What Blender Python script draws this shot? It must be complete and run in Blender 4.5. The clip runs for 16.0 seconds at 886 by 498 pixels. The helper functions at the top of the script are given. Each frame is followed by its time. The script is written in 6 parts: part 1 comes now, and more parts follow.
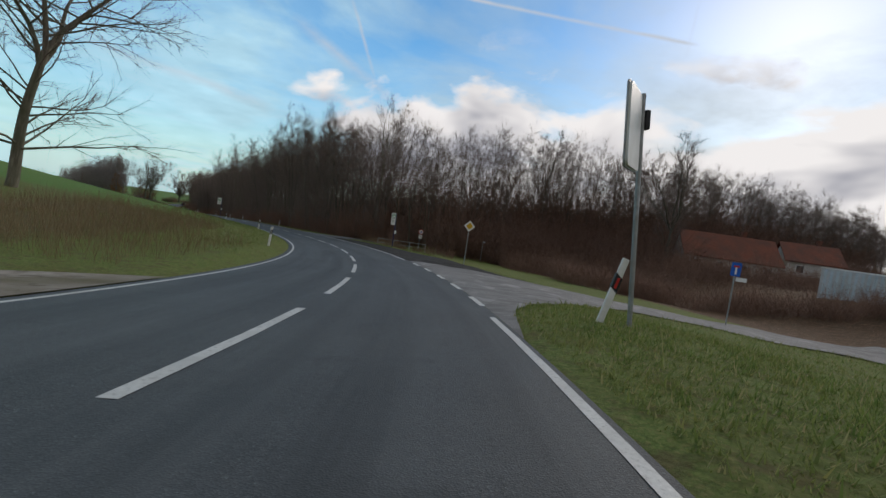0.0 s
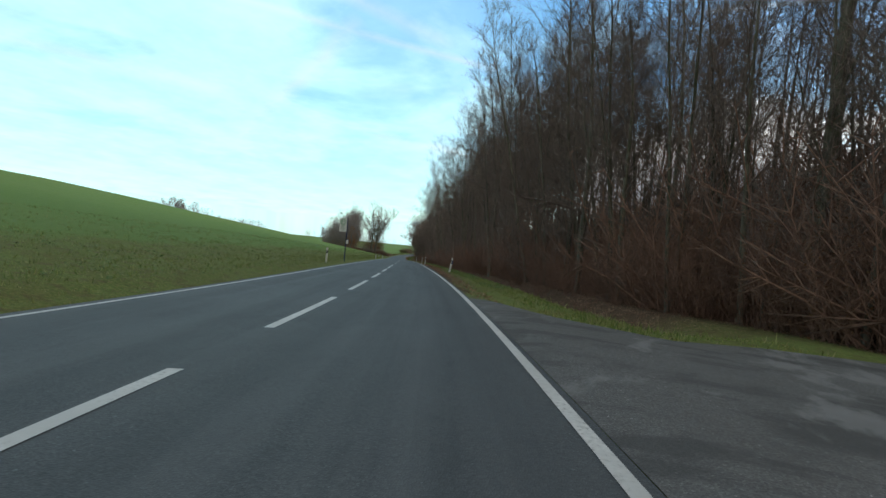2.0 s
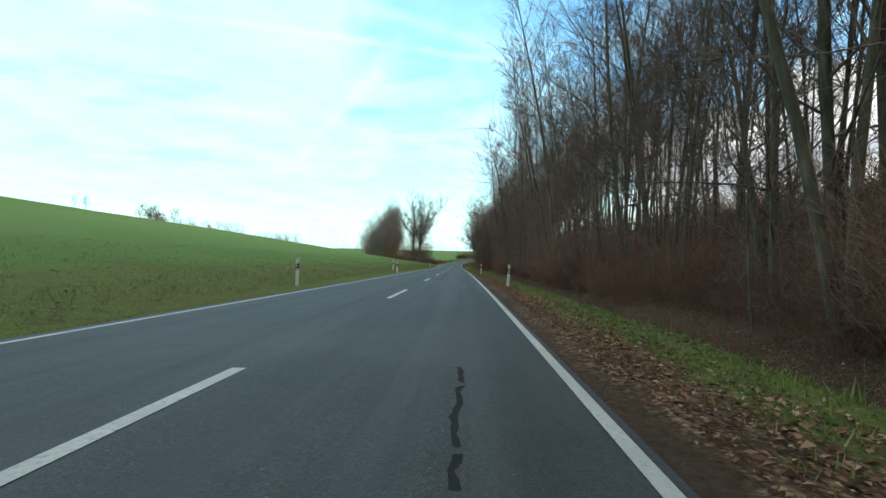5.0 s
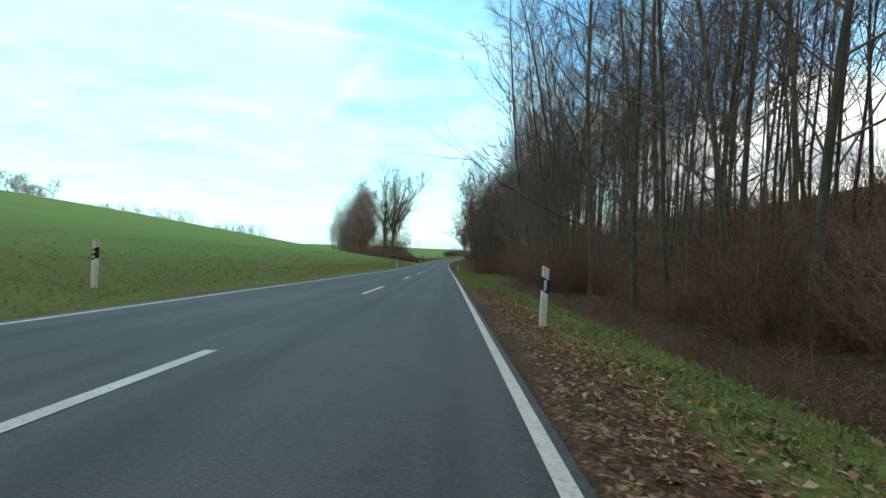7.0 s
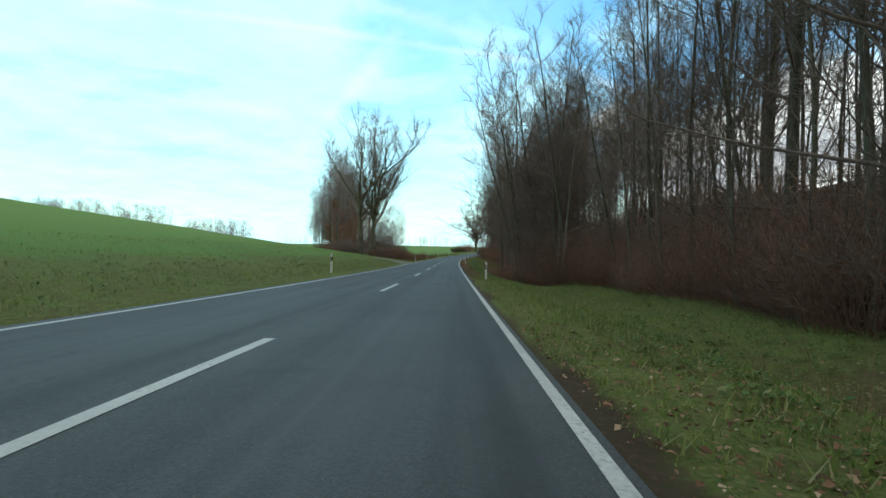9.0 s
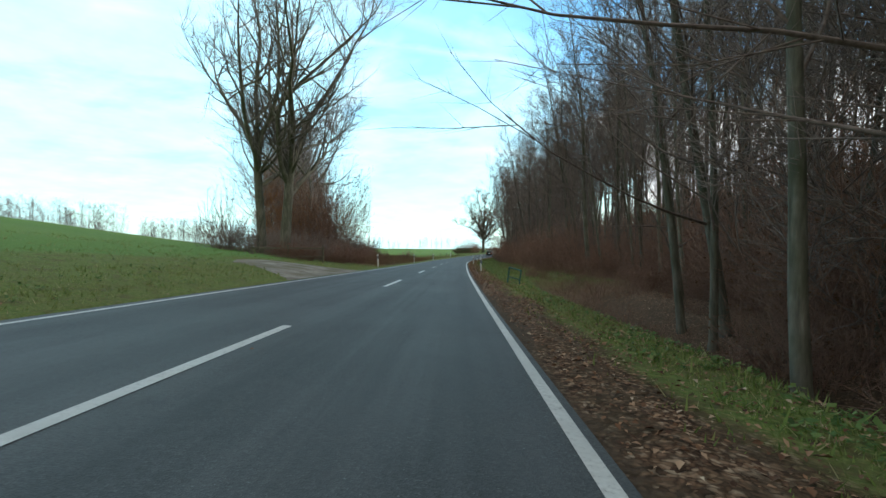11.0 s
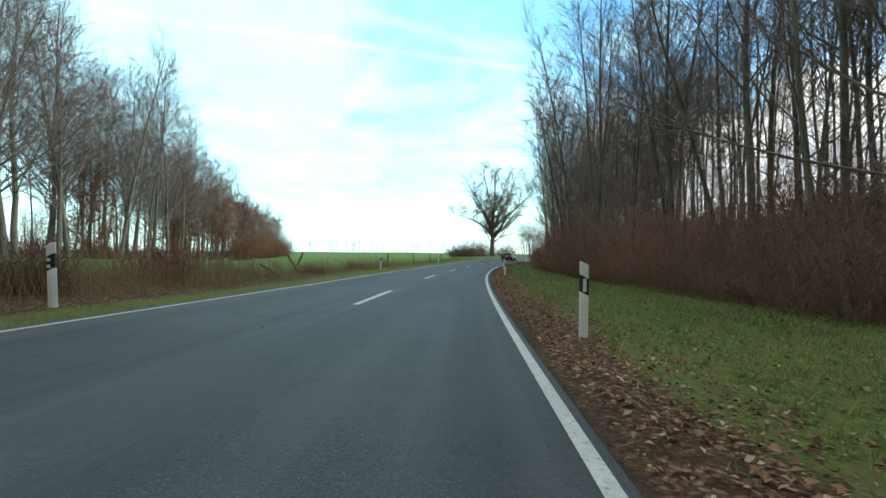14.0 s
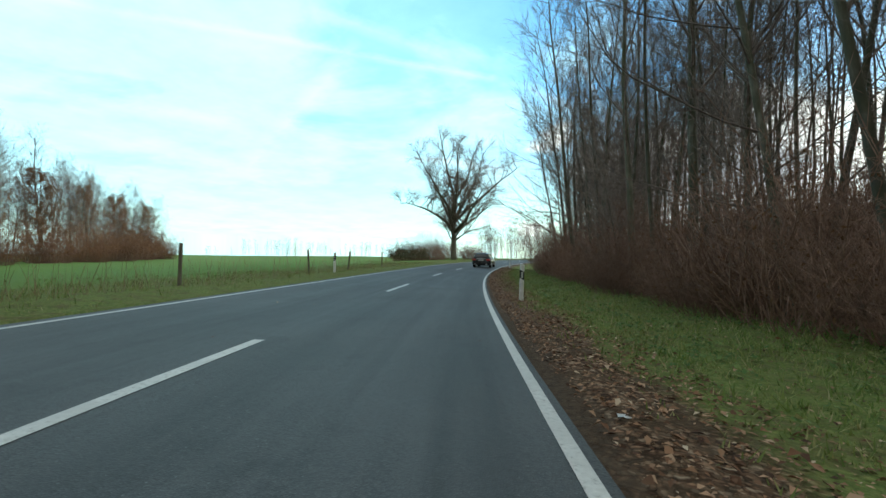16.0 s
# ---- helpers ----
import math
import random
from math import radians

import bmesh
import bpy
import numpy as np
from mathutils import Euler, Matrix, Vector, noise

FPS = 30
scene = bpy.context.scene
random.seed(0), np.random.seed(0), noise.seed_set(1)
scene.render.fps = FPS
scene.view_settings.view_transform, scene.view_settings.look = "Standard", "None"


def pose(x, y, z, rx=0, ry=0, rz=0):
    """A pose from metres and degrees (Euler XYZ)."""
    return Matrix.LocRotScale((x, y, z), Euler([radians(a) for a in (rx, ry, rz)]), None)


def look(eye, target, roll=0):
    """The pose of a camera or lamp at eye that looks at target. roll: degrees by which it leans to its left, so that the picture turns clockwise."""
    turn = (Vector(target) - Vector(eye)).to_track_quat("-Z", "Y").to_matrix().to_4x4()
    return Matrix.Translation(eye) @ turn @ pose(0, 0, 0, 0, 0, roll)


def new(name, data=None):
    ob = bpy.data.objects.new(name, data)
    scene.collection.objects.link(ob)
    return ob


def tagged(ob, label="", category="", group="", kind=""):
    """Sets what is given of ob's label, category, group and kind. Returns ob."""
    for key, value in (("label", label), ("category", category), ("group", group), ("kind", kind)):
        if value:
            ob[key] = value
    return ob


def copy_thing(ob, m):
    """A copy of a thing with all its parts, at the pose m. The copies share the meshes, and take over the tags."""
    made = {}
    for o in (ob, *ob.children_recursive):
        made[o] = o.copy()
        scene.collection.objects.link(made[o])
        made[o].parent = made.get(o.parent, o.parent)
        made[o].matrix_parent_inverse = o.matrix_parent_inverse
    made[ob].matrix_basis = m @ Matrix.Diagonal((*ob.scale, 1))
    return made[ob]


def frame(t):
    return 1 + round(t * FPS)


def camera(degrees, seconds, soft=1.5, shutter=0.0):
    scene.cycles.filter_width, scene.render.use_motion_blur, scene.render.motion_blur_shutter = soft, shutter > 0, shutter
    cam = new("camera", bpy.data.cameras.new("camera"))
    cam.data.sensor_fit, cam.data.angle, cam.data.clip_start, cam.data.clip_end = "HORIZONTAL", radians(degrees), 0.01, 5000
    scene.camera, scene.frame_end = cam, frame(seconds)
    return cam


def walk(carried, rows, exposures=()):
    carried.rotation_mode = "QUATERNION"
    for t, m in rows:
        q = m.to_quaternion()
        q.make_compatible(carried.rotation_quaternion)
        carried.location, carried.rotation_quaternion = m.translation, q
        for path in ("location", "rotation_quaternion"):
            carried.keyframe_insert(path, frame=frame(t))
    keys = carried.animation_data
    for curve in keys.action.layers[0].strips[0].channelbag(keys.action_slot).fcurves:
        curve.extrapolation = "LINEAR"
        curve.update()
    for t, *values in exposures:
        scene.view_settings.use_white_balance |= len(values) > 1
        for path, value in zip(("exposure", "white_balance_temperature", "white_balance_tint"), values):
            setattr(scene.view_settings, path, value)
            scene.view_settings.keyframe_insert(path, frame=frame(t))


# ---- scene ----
cam = camera(89.2, 16.0, soft=1.5)

# ---- the camera's way: seconds, x, y, z, yaw, pitch, roll ----
PATH = [
    (0, 1.587, -5.835, 1.445, -2.74, -2.87, 8.63),
    (0.5, 1.374, 7.557, 0.681, 3.55, -2.52, 9.07),
    (1, -0.831, 20.902, 0.124, 13.46, -2.47, 9.61),
    (1.5, -4.489, 32.708, -0.289, 21.46, -1.68, 8.65),
    (2, -9.787, 44.167, -0.713, 26.87, -0.81, 5.29),
    (2.5, -15.043, 54.048, -1.073, 31.93, -1.13, 5.59),
    (3, -20.595, 63.796, -1.432, 31.60, -0.76, 3.12),
    (3.5, -25.591, 72.043, -1.768, 34.99, -0.45, 3.33),
    (4, -30.800, 80.454, -2.136, 34.02, -0.40, 1.66),
    (4.5, -35.524, 87.958, -2.483, 34.66, -0.48, 0.87),
    (5, -40.116, 95.627, -2.840, 34.46, -0.52, 1.14),
    (5.5, -44.786, 103.328, -3.201, 34.20, -0.57, 1.41),
    (6, -49.474, 110.985, -3.565, 33.86, -0.62, 1.68),
    (6.5, -54.121, 118.529, -3.930, 33.47, -0.66, 1.94),
    (7, -58.671, 125.884, -4.291, 33.04, -0.71, 2.21),
    (7.5, -63.215, 132.993, -4.648, 36.16, -0.69, 2.66),
    (8, -68.286, 140.616, -5.041, 35.24, -0.71, 1.73),
    (8.5, -72.833, 147.602, -5.409, 34.64, -0.75, 1.03),
    (9, -77.773, 155.564, -5.833, 34.04, -1.04, 1.12),
    (9.5, -82.652, 163.230, -6.244, 34.20, -0.95, 0.95),
    (10, -87.392, 170.647, -6.618, 34.32, -0.86, 0.77),
    (10.5, -92.075, 177.962, -6.960, 34.39, -0.76, 0.60),
    (11, -96.789, 185.320, -7.277, 34.40, -0.67, 0.43),
    (11.5, -101.616, 192.869, -7.574, 34.36, -0.58, 0.26),
    (12, -106.554, 200.607, -7.840, 34.54, -0.51, 0.15),
    (12.5, -111.072, 207.715, -8.075, 34.04, -0.55, -0.12),
    (13, -116.038, 215.529, -8.324, 33.65, -0.10, 0.06),
    (13.5, -120.327, 222.788, -8.547, 32.22, 0.07, 0.07),
    (14, -124.837, 230.066, -8.761, 34.19, -0.03, 0.81),
    (14.5, -129.035, 236.646, -8.939, 34.04, -0.11, 1.95),
    (15, -133.259, 243.784, -9.115, 30.80, 0.24, 1.28),
    (15.5, -136.909, 250.592, -9.280, 30.36, 0.39, 1.57),
    (16, -140.436, 257.680, -9.437, 28.66, 0.64, 0.96),
]


def aim(x, y, z, yaw, pitch, roll):
    a, b = radians(yaw), radians(pitch)
    ahead = Vector((-math.sin(a) * math.cos(b), math.cos(a) * math.cos(b), math.sin(b)))
    eye = Vector((x, y, z))
    return look(eye, eye + 10 * ahead, roll)


walk(cam, [(t, aim(*row)) for t, *row in PATH],
     exposures=[(0.0, -0.80, 6450, 14), (0.5, -0.90, 6400, 11), (1.0, -0.87, 6400, 10), (1.5, -0.46, 6450, 10), (2.0, -0.17, 6600, 9), (3.0, 0.00, 6450, 6), (4.5, 0.2, 6400, 4), (7.0, 0.24, 6350, 2), (8.0, 0.15, 6350, 1), (9.0, 0.12, 6350, 1),
                (11.5, 0.42, 6350, 6), (12.0, 0.62, 6350, 7), (12.5, 0.55, 6350, 7), (13.5, 0.44, 6350, 4), (14.5, 0.42, 6350, 1), (15.0, 0.33, 6350, 0), (16.0, 0.22, 6350, 0)])

# ---- light: a bright winter sky with thin cloud, and a weak low sun ----
SUN_EL, SUN_AZ = radians(26), radians(38)
world = bpy.data.worlds.new("sky")
scene.world = world
world.use_nodes = True
wn, wl = world.node_tree.nodes, world.node_tree.links
wn.clear()


def wnode(kind, **values):
    node = wn.new(kind)
    for key, value in values.items():
        if key in node.inputs:
            node.inputs[key].default_value = value
    return node


def wmath(op, a, b=None, clamp=False):
    node = wn.new("ShaderNodeMath")
    node.operation, node.use_clamp = op, clamp
    for k, v in enumerate((a, b)):
        if v is None:
            continue
        if isinstance(v, (int, float)):
            node.inputs[k].default_value = v
        else:
            wl.new(v, node.inputs[k])
    return node.outputs[0]


def wmix(fac, a, b):
    node = wn.new("ShaderNodeMix")
    node.data_type = "RGBA"
    for k, v in ((0, fac), (6, a), (7, b)):
        if isinstance(v, (int, float, tuple)):
            node.inputs[k].default_value = v
        else:
            wl.new(v, node.inputs[k])
    return node.outputs[2]


def wdot(vec, n):
    node = wn.new("ShaderNodeVectorMath")
    node.operation = "DOT_PRODUCT"
    wl.new(vec, node.inputs[0])
    node.inputs[1].default_value = n
    return node.outputs["Value"]


sky = wn.new("ShaderNodeTexSky")
sky.sky_type = "NISHITA"
sky.sun_disc = False
sky.sun_elevation, sky.sun_rotation = SUN_EL, SUN_AZ
sky.air_density, sky.dust_density, sky.ozone_density = 1.3, 0.3, 2.0
coord = wn.new("ShaderNodeTexCoord").outputs["Generated"]
sep = wn.new("ShaderNodeSeparateXYZ")
wl.new(coord, sep.inputs[0])
up = wmath("MAXIMUM", sep.outputs[2], 0.03)
flat = wn.new("ShaderNodeCombineXYZ")
wl.new(wmath("DIVIDE", sep.outputs[0], wmath("ADD", up, 0.12)), flat.inputs[0])
wl.new(wmath("DIVIDE", sep.outputs[1], wmath("ADD", up, 0.12)), flat.inputs[1])
puffs = wnode("ShaderNodeTexNoise", Scale=1.15, Detail=9.0, Roughness=0.55, Distortion=0.35)
veil = wnode("ShaderNodeTexNoise", Scale=0.38, Detail=4.0, Roughness=0.5)
fleck = wnode("ShaderNodeTexNoise", Scale=3.0, Detail=6.0, Roughness=0.6)
for node in (puffs, veil, fleck):
    wl.new(flat.outputs[0], node.inputs["Vector"])
banks = wmath("ADD", wmath("MULTIPLY", wmath("DIVIDE", wmath("SUBTRACT", wdot(coord, (0.70, 0.68, 0.22)), 0.80), 0.2, True), 0.16),
              wmath("MULTIPLY", wmath("DIVIDE", wmath("SUBTRACT", wdot(coord, (-0.78, 0.60, 0.18)), 0.66), 0.26, True), 0.55))
cloud = wmath("ADD", wmath("ADD", 0.02, banks), wmath("MULTIPLY", wmath("SUBTRACT", wmath("ADD", puffs.outputs[0], wmath("MULTIPLY", veil.outputs[0], 0.8)), 0.80), 3.2, True), True)
low = wmath("SUBTRACT", 1.0, wmath("MULTIPLY", up, 2.6), True)
cover = wmath("MAXIMUM", wmath("MULTIPLY", cloud, 0.85), wmath("MULTIPLY", low, 0.8), True)
shade = wmath("ADD", 0.72, wmath("MULTIPLY", fleck.outputs[0], 0.7))
# vapour trails: great circles with a soft, ragged edge
trails = 0.0
for n, mid, reach, wide, keep in (
    ((-0.3114, 0.2580, -0.9146), (-0.6715, 0.6212, 0.4038), 0.9162, 0.011, 0.45),
    ((-0.2278, 0.1064, -0.9679), (-0.8953, 0.3679, 0.2512), 0.9650, 0.014, 0.4),
    ((-0.4105, -0.6940, 0.5915), (-0.6952, 0.6580, 0.2895), 0.9829, 0.026, 0.5),
    ((-0.0236, 0.4441, -0.8956), (0.2287, 0.8745, 0.4276), 0.9742, 0.005, 0.9),
    ((-0.8987, 0.4324, 0.0734), (0.4214, 0.8048, 0.4181), 0.9987, 0.005, 0.9),
    ((-0.9106, -0.0186, -0.4129), (-0.1742, 0.9232, 0.3425), 0.9958, 0.005, 0.9),
    ((-0.5065, 0.1615, -0.8470), (-0.2023, 0.9326, 0.2988), 0.9917, 0.015, 0.6),
    ((-0.4527, 0.1904, -0.8711), (-0.5451, 0.7140, 0.4394), 0.9865, 0.02, 0.35),
    ((-0.1987, 0.1189, -0.9728), (-0.4723, 0.8581, 0.2013), 0.9868, 0.014, 0.45),
):
    off = wmath("ABSOLUTE", wmath("ADD", wdot(coord, n), wmath("MULTIPLY", wmath("SUBTRACT", fleck.outputs[0], 0.5), wide * 1.6)))
    line = wmath("MULTIPLY", wmath("SUBTRACT", 1.0, wmath("DIVIDE", off, wide), True), keep)
    ends = wmath("DIVIDE", wmath("SUBTRACT", wdot(coord, mid), reach), 0.006, True)
    trails = wmath("MAXIMUM", trails, wmath("MULTIPLY", wmath("MULTIPLY", line, ends), wmath("MULTIPLY", wmath("SUBTRACT", fleck.outputs[0], 0.22), 3.0, True)))
bright = wn.new("ShaderNodeMix")
bright.data_type = "RGBA"
bright.blend_type = "MULTIPLY"
bright.inputs[0].default_value = 1.0
bright.inputs[6].default_value = (8.0, 10.4, 10.9, 1)
wl.new(shade, bright.inputs[7])
vivid = wn.new("ShaderNodeHueSaturation")
vivid.inputs["Saturation"].default_value, vivid.inputs["Value"].default_value = 1.5, 2.2
wl.new(sky.outputs[0], vivid.inputs["Color"])
warm = wn.new("ShaderNodeMix")
warm.data_type, warm.blend_type = "RGBA", "MULTIPLY"
warm.inputs[7].default_value = (1.08, 0.94, 0.92, 1)
wl.new(wmath("DIVIDE", wmath("SUBTRACT", wdot(coord, (0.70, 0.68, 0.22)), 0.62), 0.35, True), warm.inputs[0])
wl.new(bright.outputs[2], warm.inputs[6])
skyed = wmix(cover, vivid.outputs[0], warm.outputs[2])
# the thin cloud to the west is the brightest part of it
glare = wmath("DIVIDE", wmath("SUBTRACT", wdot(coord, (-0.80, 0.58, 0.15)), 0.60), 0.36, True)
lift = wn.new("ShaderNodeMix")
lift.data_type, lift.blend_type = "RGBA", "MULTIPLY"
lift.inputs[7].default_value = (1.0, 1.25, 1.35, 1)
wl.new(glare, lift.inputs[0])
wl.new(skyed, lift.inputs[6])
skyed = lift.outputs[2]
# heaped clouds low in the north and east: white crowns, grey bases
heap_at = wn.new("ShaderNodeMapping")
heap_at.inputs["Scale"].default_value = (3.4, 3.4, 7.5)
heap_at.inputs["Location"].default_value = (0.6, 0.0, 0.35)
wl.new(coord, heap_at.inputs["Vector"])
heaps = wnode("ShaderNodeTexNoise", Scale=1.25, Detail=8.0, Roughness=0.52, Distortion=0.25)
wl.new(heap_at.outputs[0], heaps.inputs["Vector"])
above = wn.new("ShaderNodeMapping")
above.inputs["Scale"].default_value = (3.4, 3.4, 7.5)
above.inputs["Location"].default_value = (0.6, 0.0, 0.72)
wl.new(coord, above.inputs["Vector"])
heaps_up = wnode("ShaderNodeTexNoise", Scale=1.25, Detail=3.0, Roughness=0.5, Distortion=0.25)
wl.new(above.outputs[0], heaps_up.inputs["Vector"])
east = wmath("DIVIDE", wmath("SUBTRACT", wdot(coord, (0.62, 0.78, 0.0)), 0.45), 0.45, True)
level = wmath("SUBTRACT", 1.0, wmath("DIVIDE", wmath("ABSOLUTE", wmath("SUBTRACT", sep.outputs[2], 0.15)), 0.26), True)
mass = wmath("MULTIPLY", wmath("SUBTRACT", wmath("ADD", heaps.outputs[0], wmath("MULTIPLY", wmath("MULTIPLY", east, level), 0.30)), 0.60), 11.0, True)
mass = wmath("MULTIPLY", mass, wmath("MULTIPLY", wmath("MULTIPLY", level, 3.0, True), wmath("MULTIPLY", east, 5.0, True)))
dense = wmath("MULTIPLY", wmath("SUBTRACT", heaps_up.outputs[0], 0.49), 5.0, True)
skyed = wmix(mass, skyed, wmix(dense, (16.0, 15.8, 15.2, 1), (7.0, 7.2, 7.8, 1)))
# overhead and behind, out of view: whiter, closer cloud added for less blue light
over = wmath("DIVIDE", wmath("SUBTRACT", sep.outputs[2], 0.55), 0.25, True)
rear = wmath("DIVIDE", wmath("SUBTRACT", wdot(coord, (0.5, -0.86, 0.0)), 0.0), 0.4, True)
skyed = wmix(wmath("MULTIPLY", wmath("MAXIMUM", over, rear), 0.9), skyed, (7.5, 7.3, 6.9, 1))
skyed = wmix(trails, skyed, (9.8, 10.6, 11.2, 1))
back = wnode("ShaderNodeBackground", Strength=0.095)
wl.new(skyed, back.inputs["Color"])
wl.new(back.outputs[0], wn.new("ShaderNodeOutputWorld").inputs["Surface"])

sun = new("sun", bpy.data.lights.new("sun", "SUN"))
sun.data.energy, sun.data.angle, sun.data.color = 1.6, radians(12), (1.0, 0.90, 0.76)
sun.matrix_world = look((0, 0, 0), (-math.sin(SUN_AZ) * math.cos(SUN_EL), -math.cos(SUN_AZ) * math.cos(SUN_EL), -math.sin(SUN_EL)))


# ---- materials ----
def material(name, rough=0.8, metal=0.0, spec=0.3):
    mat = bpy.data.materials.new(name)
    mat.use_nodes = True
    bsdf = mat.node_tree.nodes["Principled BSDF"]
    bsdf.inputs["Roughness"].default_value = rough
    bsdf.inputs["Metallic"].default_value = metal
    bsdf.inputs["Specular IOR Level"].default_value = spec
    return mat, mat.node_tree.nodes, mat.node_tree.links, bsdf


def noise_node(nodes, links, scale, detail=6.0, rough=0.6, stretch=None, kind="Object"):
    tc = nodes.new("ShaderNodeTexCoord")
    node = nodes.new("ShaderNodeTexNoise")
    node.inputs["Scale"].default_value = scale
    node.inputs["Detail"].default_value = detail
    node.inputs["Roughness"].default_value = rough
    vec = tc.outputs[kind]
    if stretch:
        mp = nodes.new("ShaderNodeMapping")
        mp.inputs["Scale"].default_value = stretch
        links.new(vec, mp.inputs["Vector"])
        vec = mp.outputs[0]
    links.new(vec, node.inputs["Vector"])
    return node.outputs[0]


def ramp(nodes, links, fac, stops):
    node = nodes.new("ShaderNodeValToRGB")
    els = node.color_ramp.elements
    while len(els) < len(stops):
        els.new(0.5)
    for e, (pos, col) in zip(els, stops):
        e.position, e.color = pos, (*col, 1)
    links.new(fac, node.inputs[0])
    return node.outputs[0]


def mix(nodes, links, fac, a, b, blend="MIX"):
    node = nodes.new("ShaderNodeMix")
    node.data_type, node.blend_type = "RGBA", blend
    for k, v in ((0, fac), (6, a), (7, b)):
        if isinstance(v, (int, float)):
            node.inputs[k].default_value = v
        elif isinstance(v, tuple):
            node.inputs[k].default_value = (*v, 1)
        else:
            links.new(v, node.inputs[k])
    return node.outputs[2]


def bump(nodes, links, bsdf, height, strength=0.4, dist=0.02):
    node = nodes.new("ShaderNodeBump")
    node.inputs["Strength"].default_value = strength
    node.inputs["Distance"].default_value = dist
    links.new(height, node.inputs["Height"])
    links.new(node.outputs[0], bsdf.inputs["Normal"])


def simple(name, stops, scale, rough=0.8, metal=0.0, spec=0.3, relief=0.3, dist=0.01, second=None, stretch=None, per_object=0.0):
    """A material of one noise-driven colour ramp, broken up by a second, wider noise, with relief from the fine one."""
    mat, nodes, links, bsdf = material(name, rough, metal, spec)
    fine = noise_node(nodes, links, scale, 8.0, 0.65, stretch)
    col = ramp(nodes, links, fine, stops)
    if second:
        wide = noise_node(nodes, links, second[0], 4.0, 0.55)
        col = mix(nodes, links, ramp(nodes, links, wide, [(0.38, (0, 0, 0)), (0.68, (1, 1, 1))]), col, second[1])
    if per_object:
        info = nodes.new("ShaderNodeObjectInfo")
        hsv = nodes.new("ShaderNodeHueSaturation")
        mr = nodes.new("ShaderNodeMapRange")
        mr.inputs["To Min"].default_value, mr.inputs["To Max"].default_value = 1 - per_object, 1 + per_object
        links.new(info.outputs["Random"], mr.inputs["Value"])
        links.new(mr.outputs[0], hsv.inputs["Value"])
        links.new(col, hsv.inputs["Color"])
        col = hsv.outputs[0]
    links.new(col, bsdf.inputs["Base Color"])
    if relief:
        bump(nodes, links, bsdf, fine, relief, dist)
    return mat


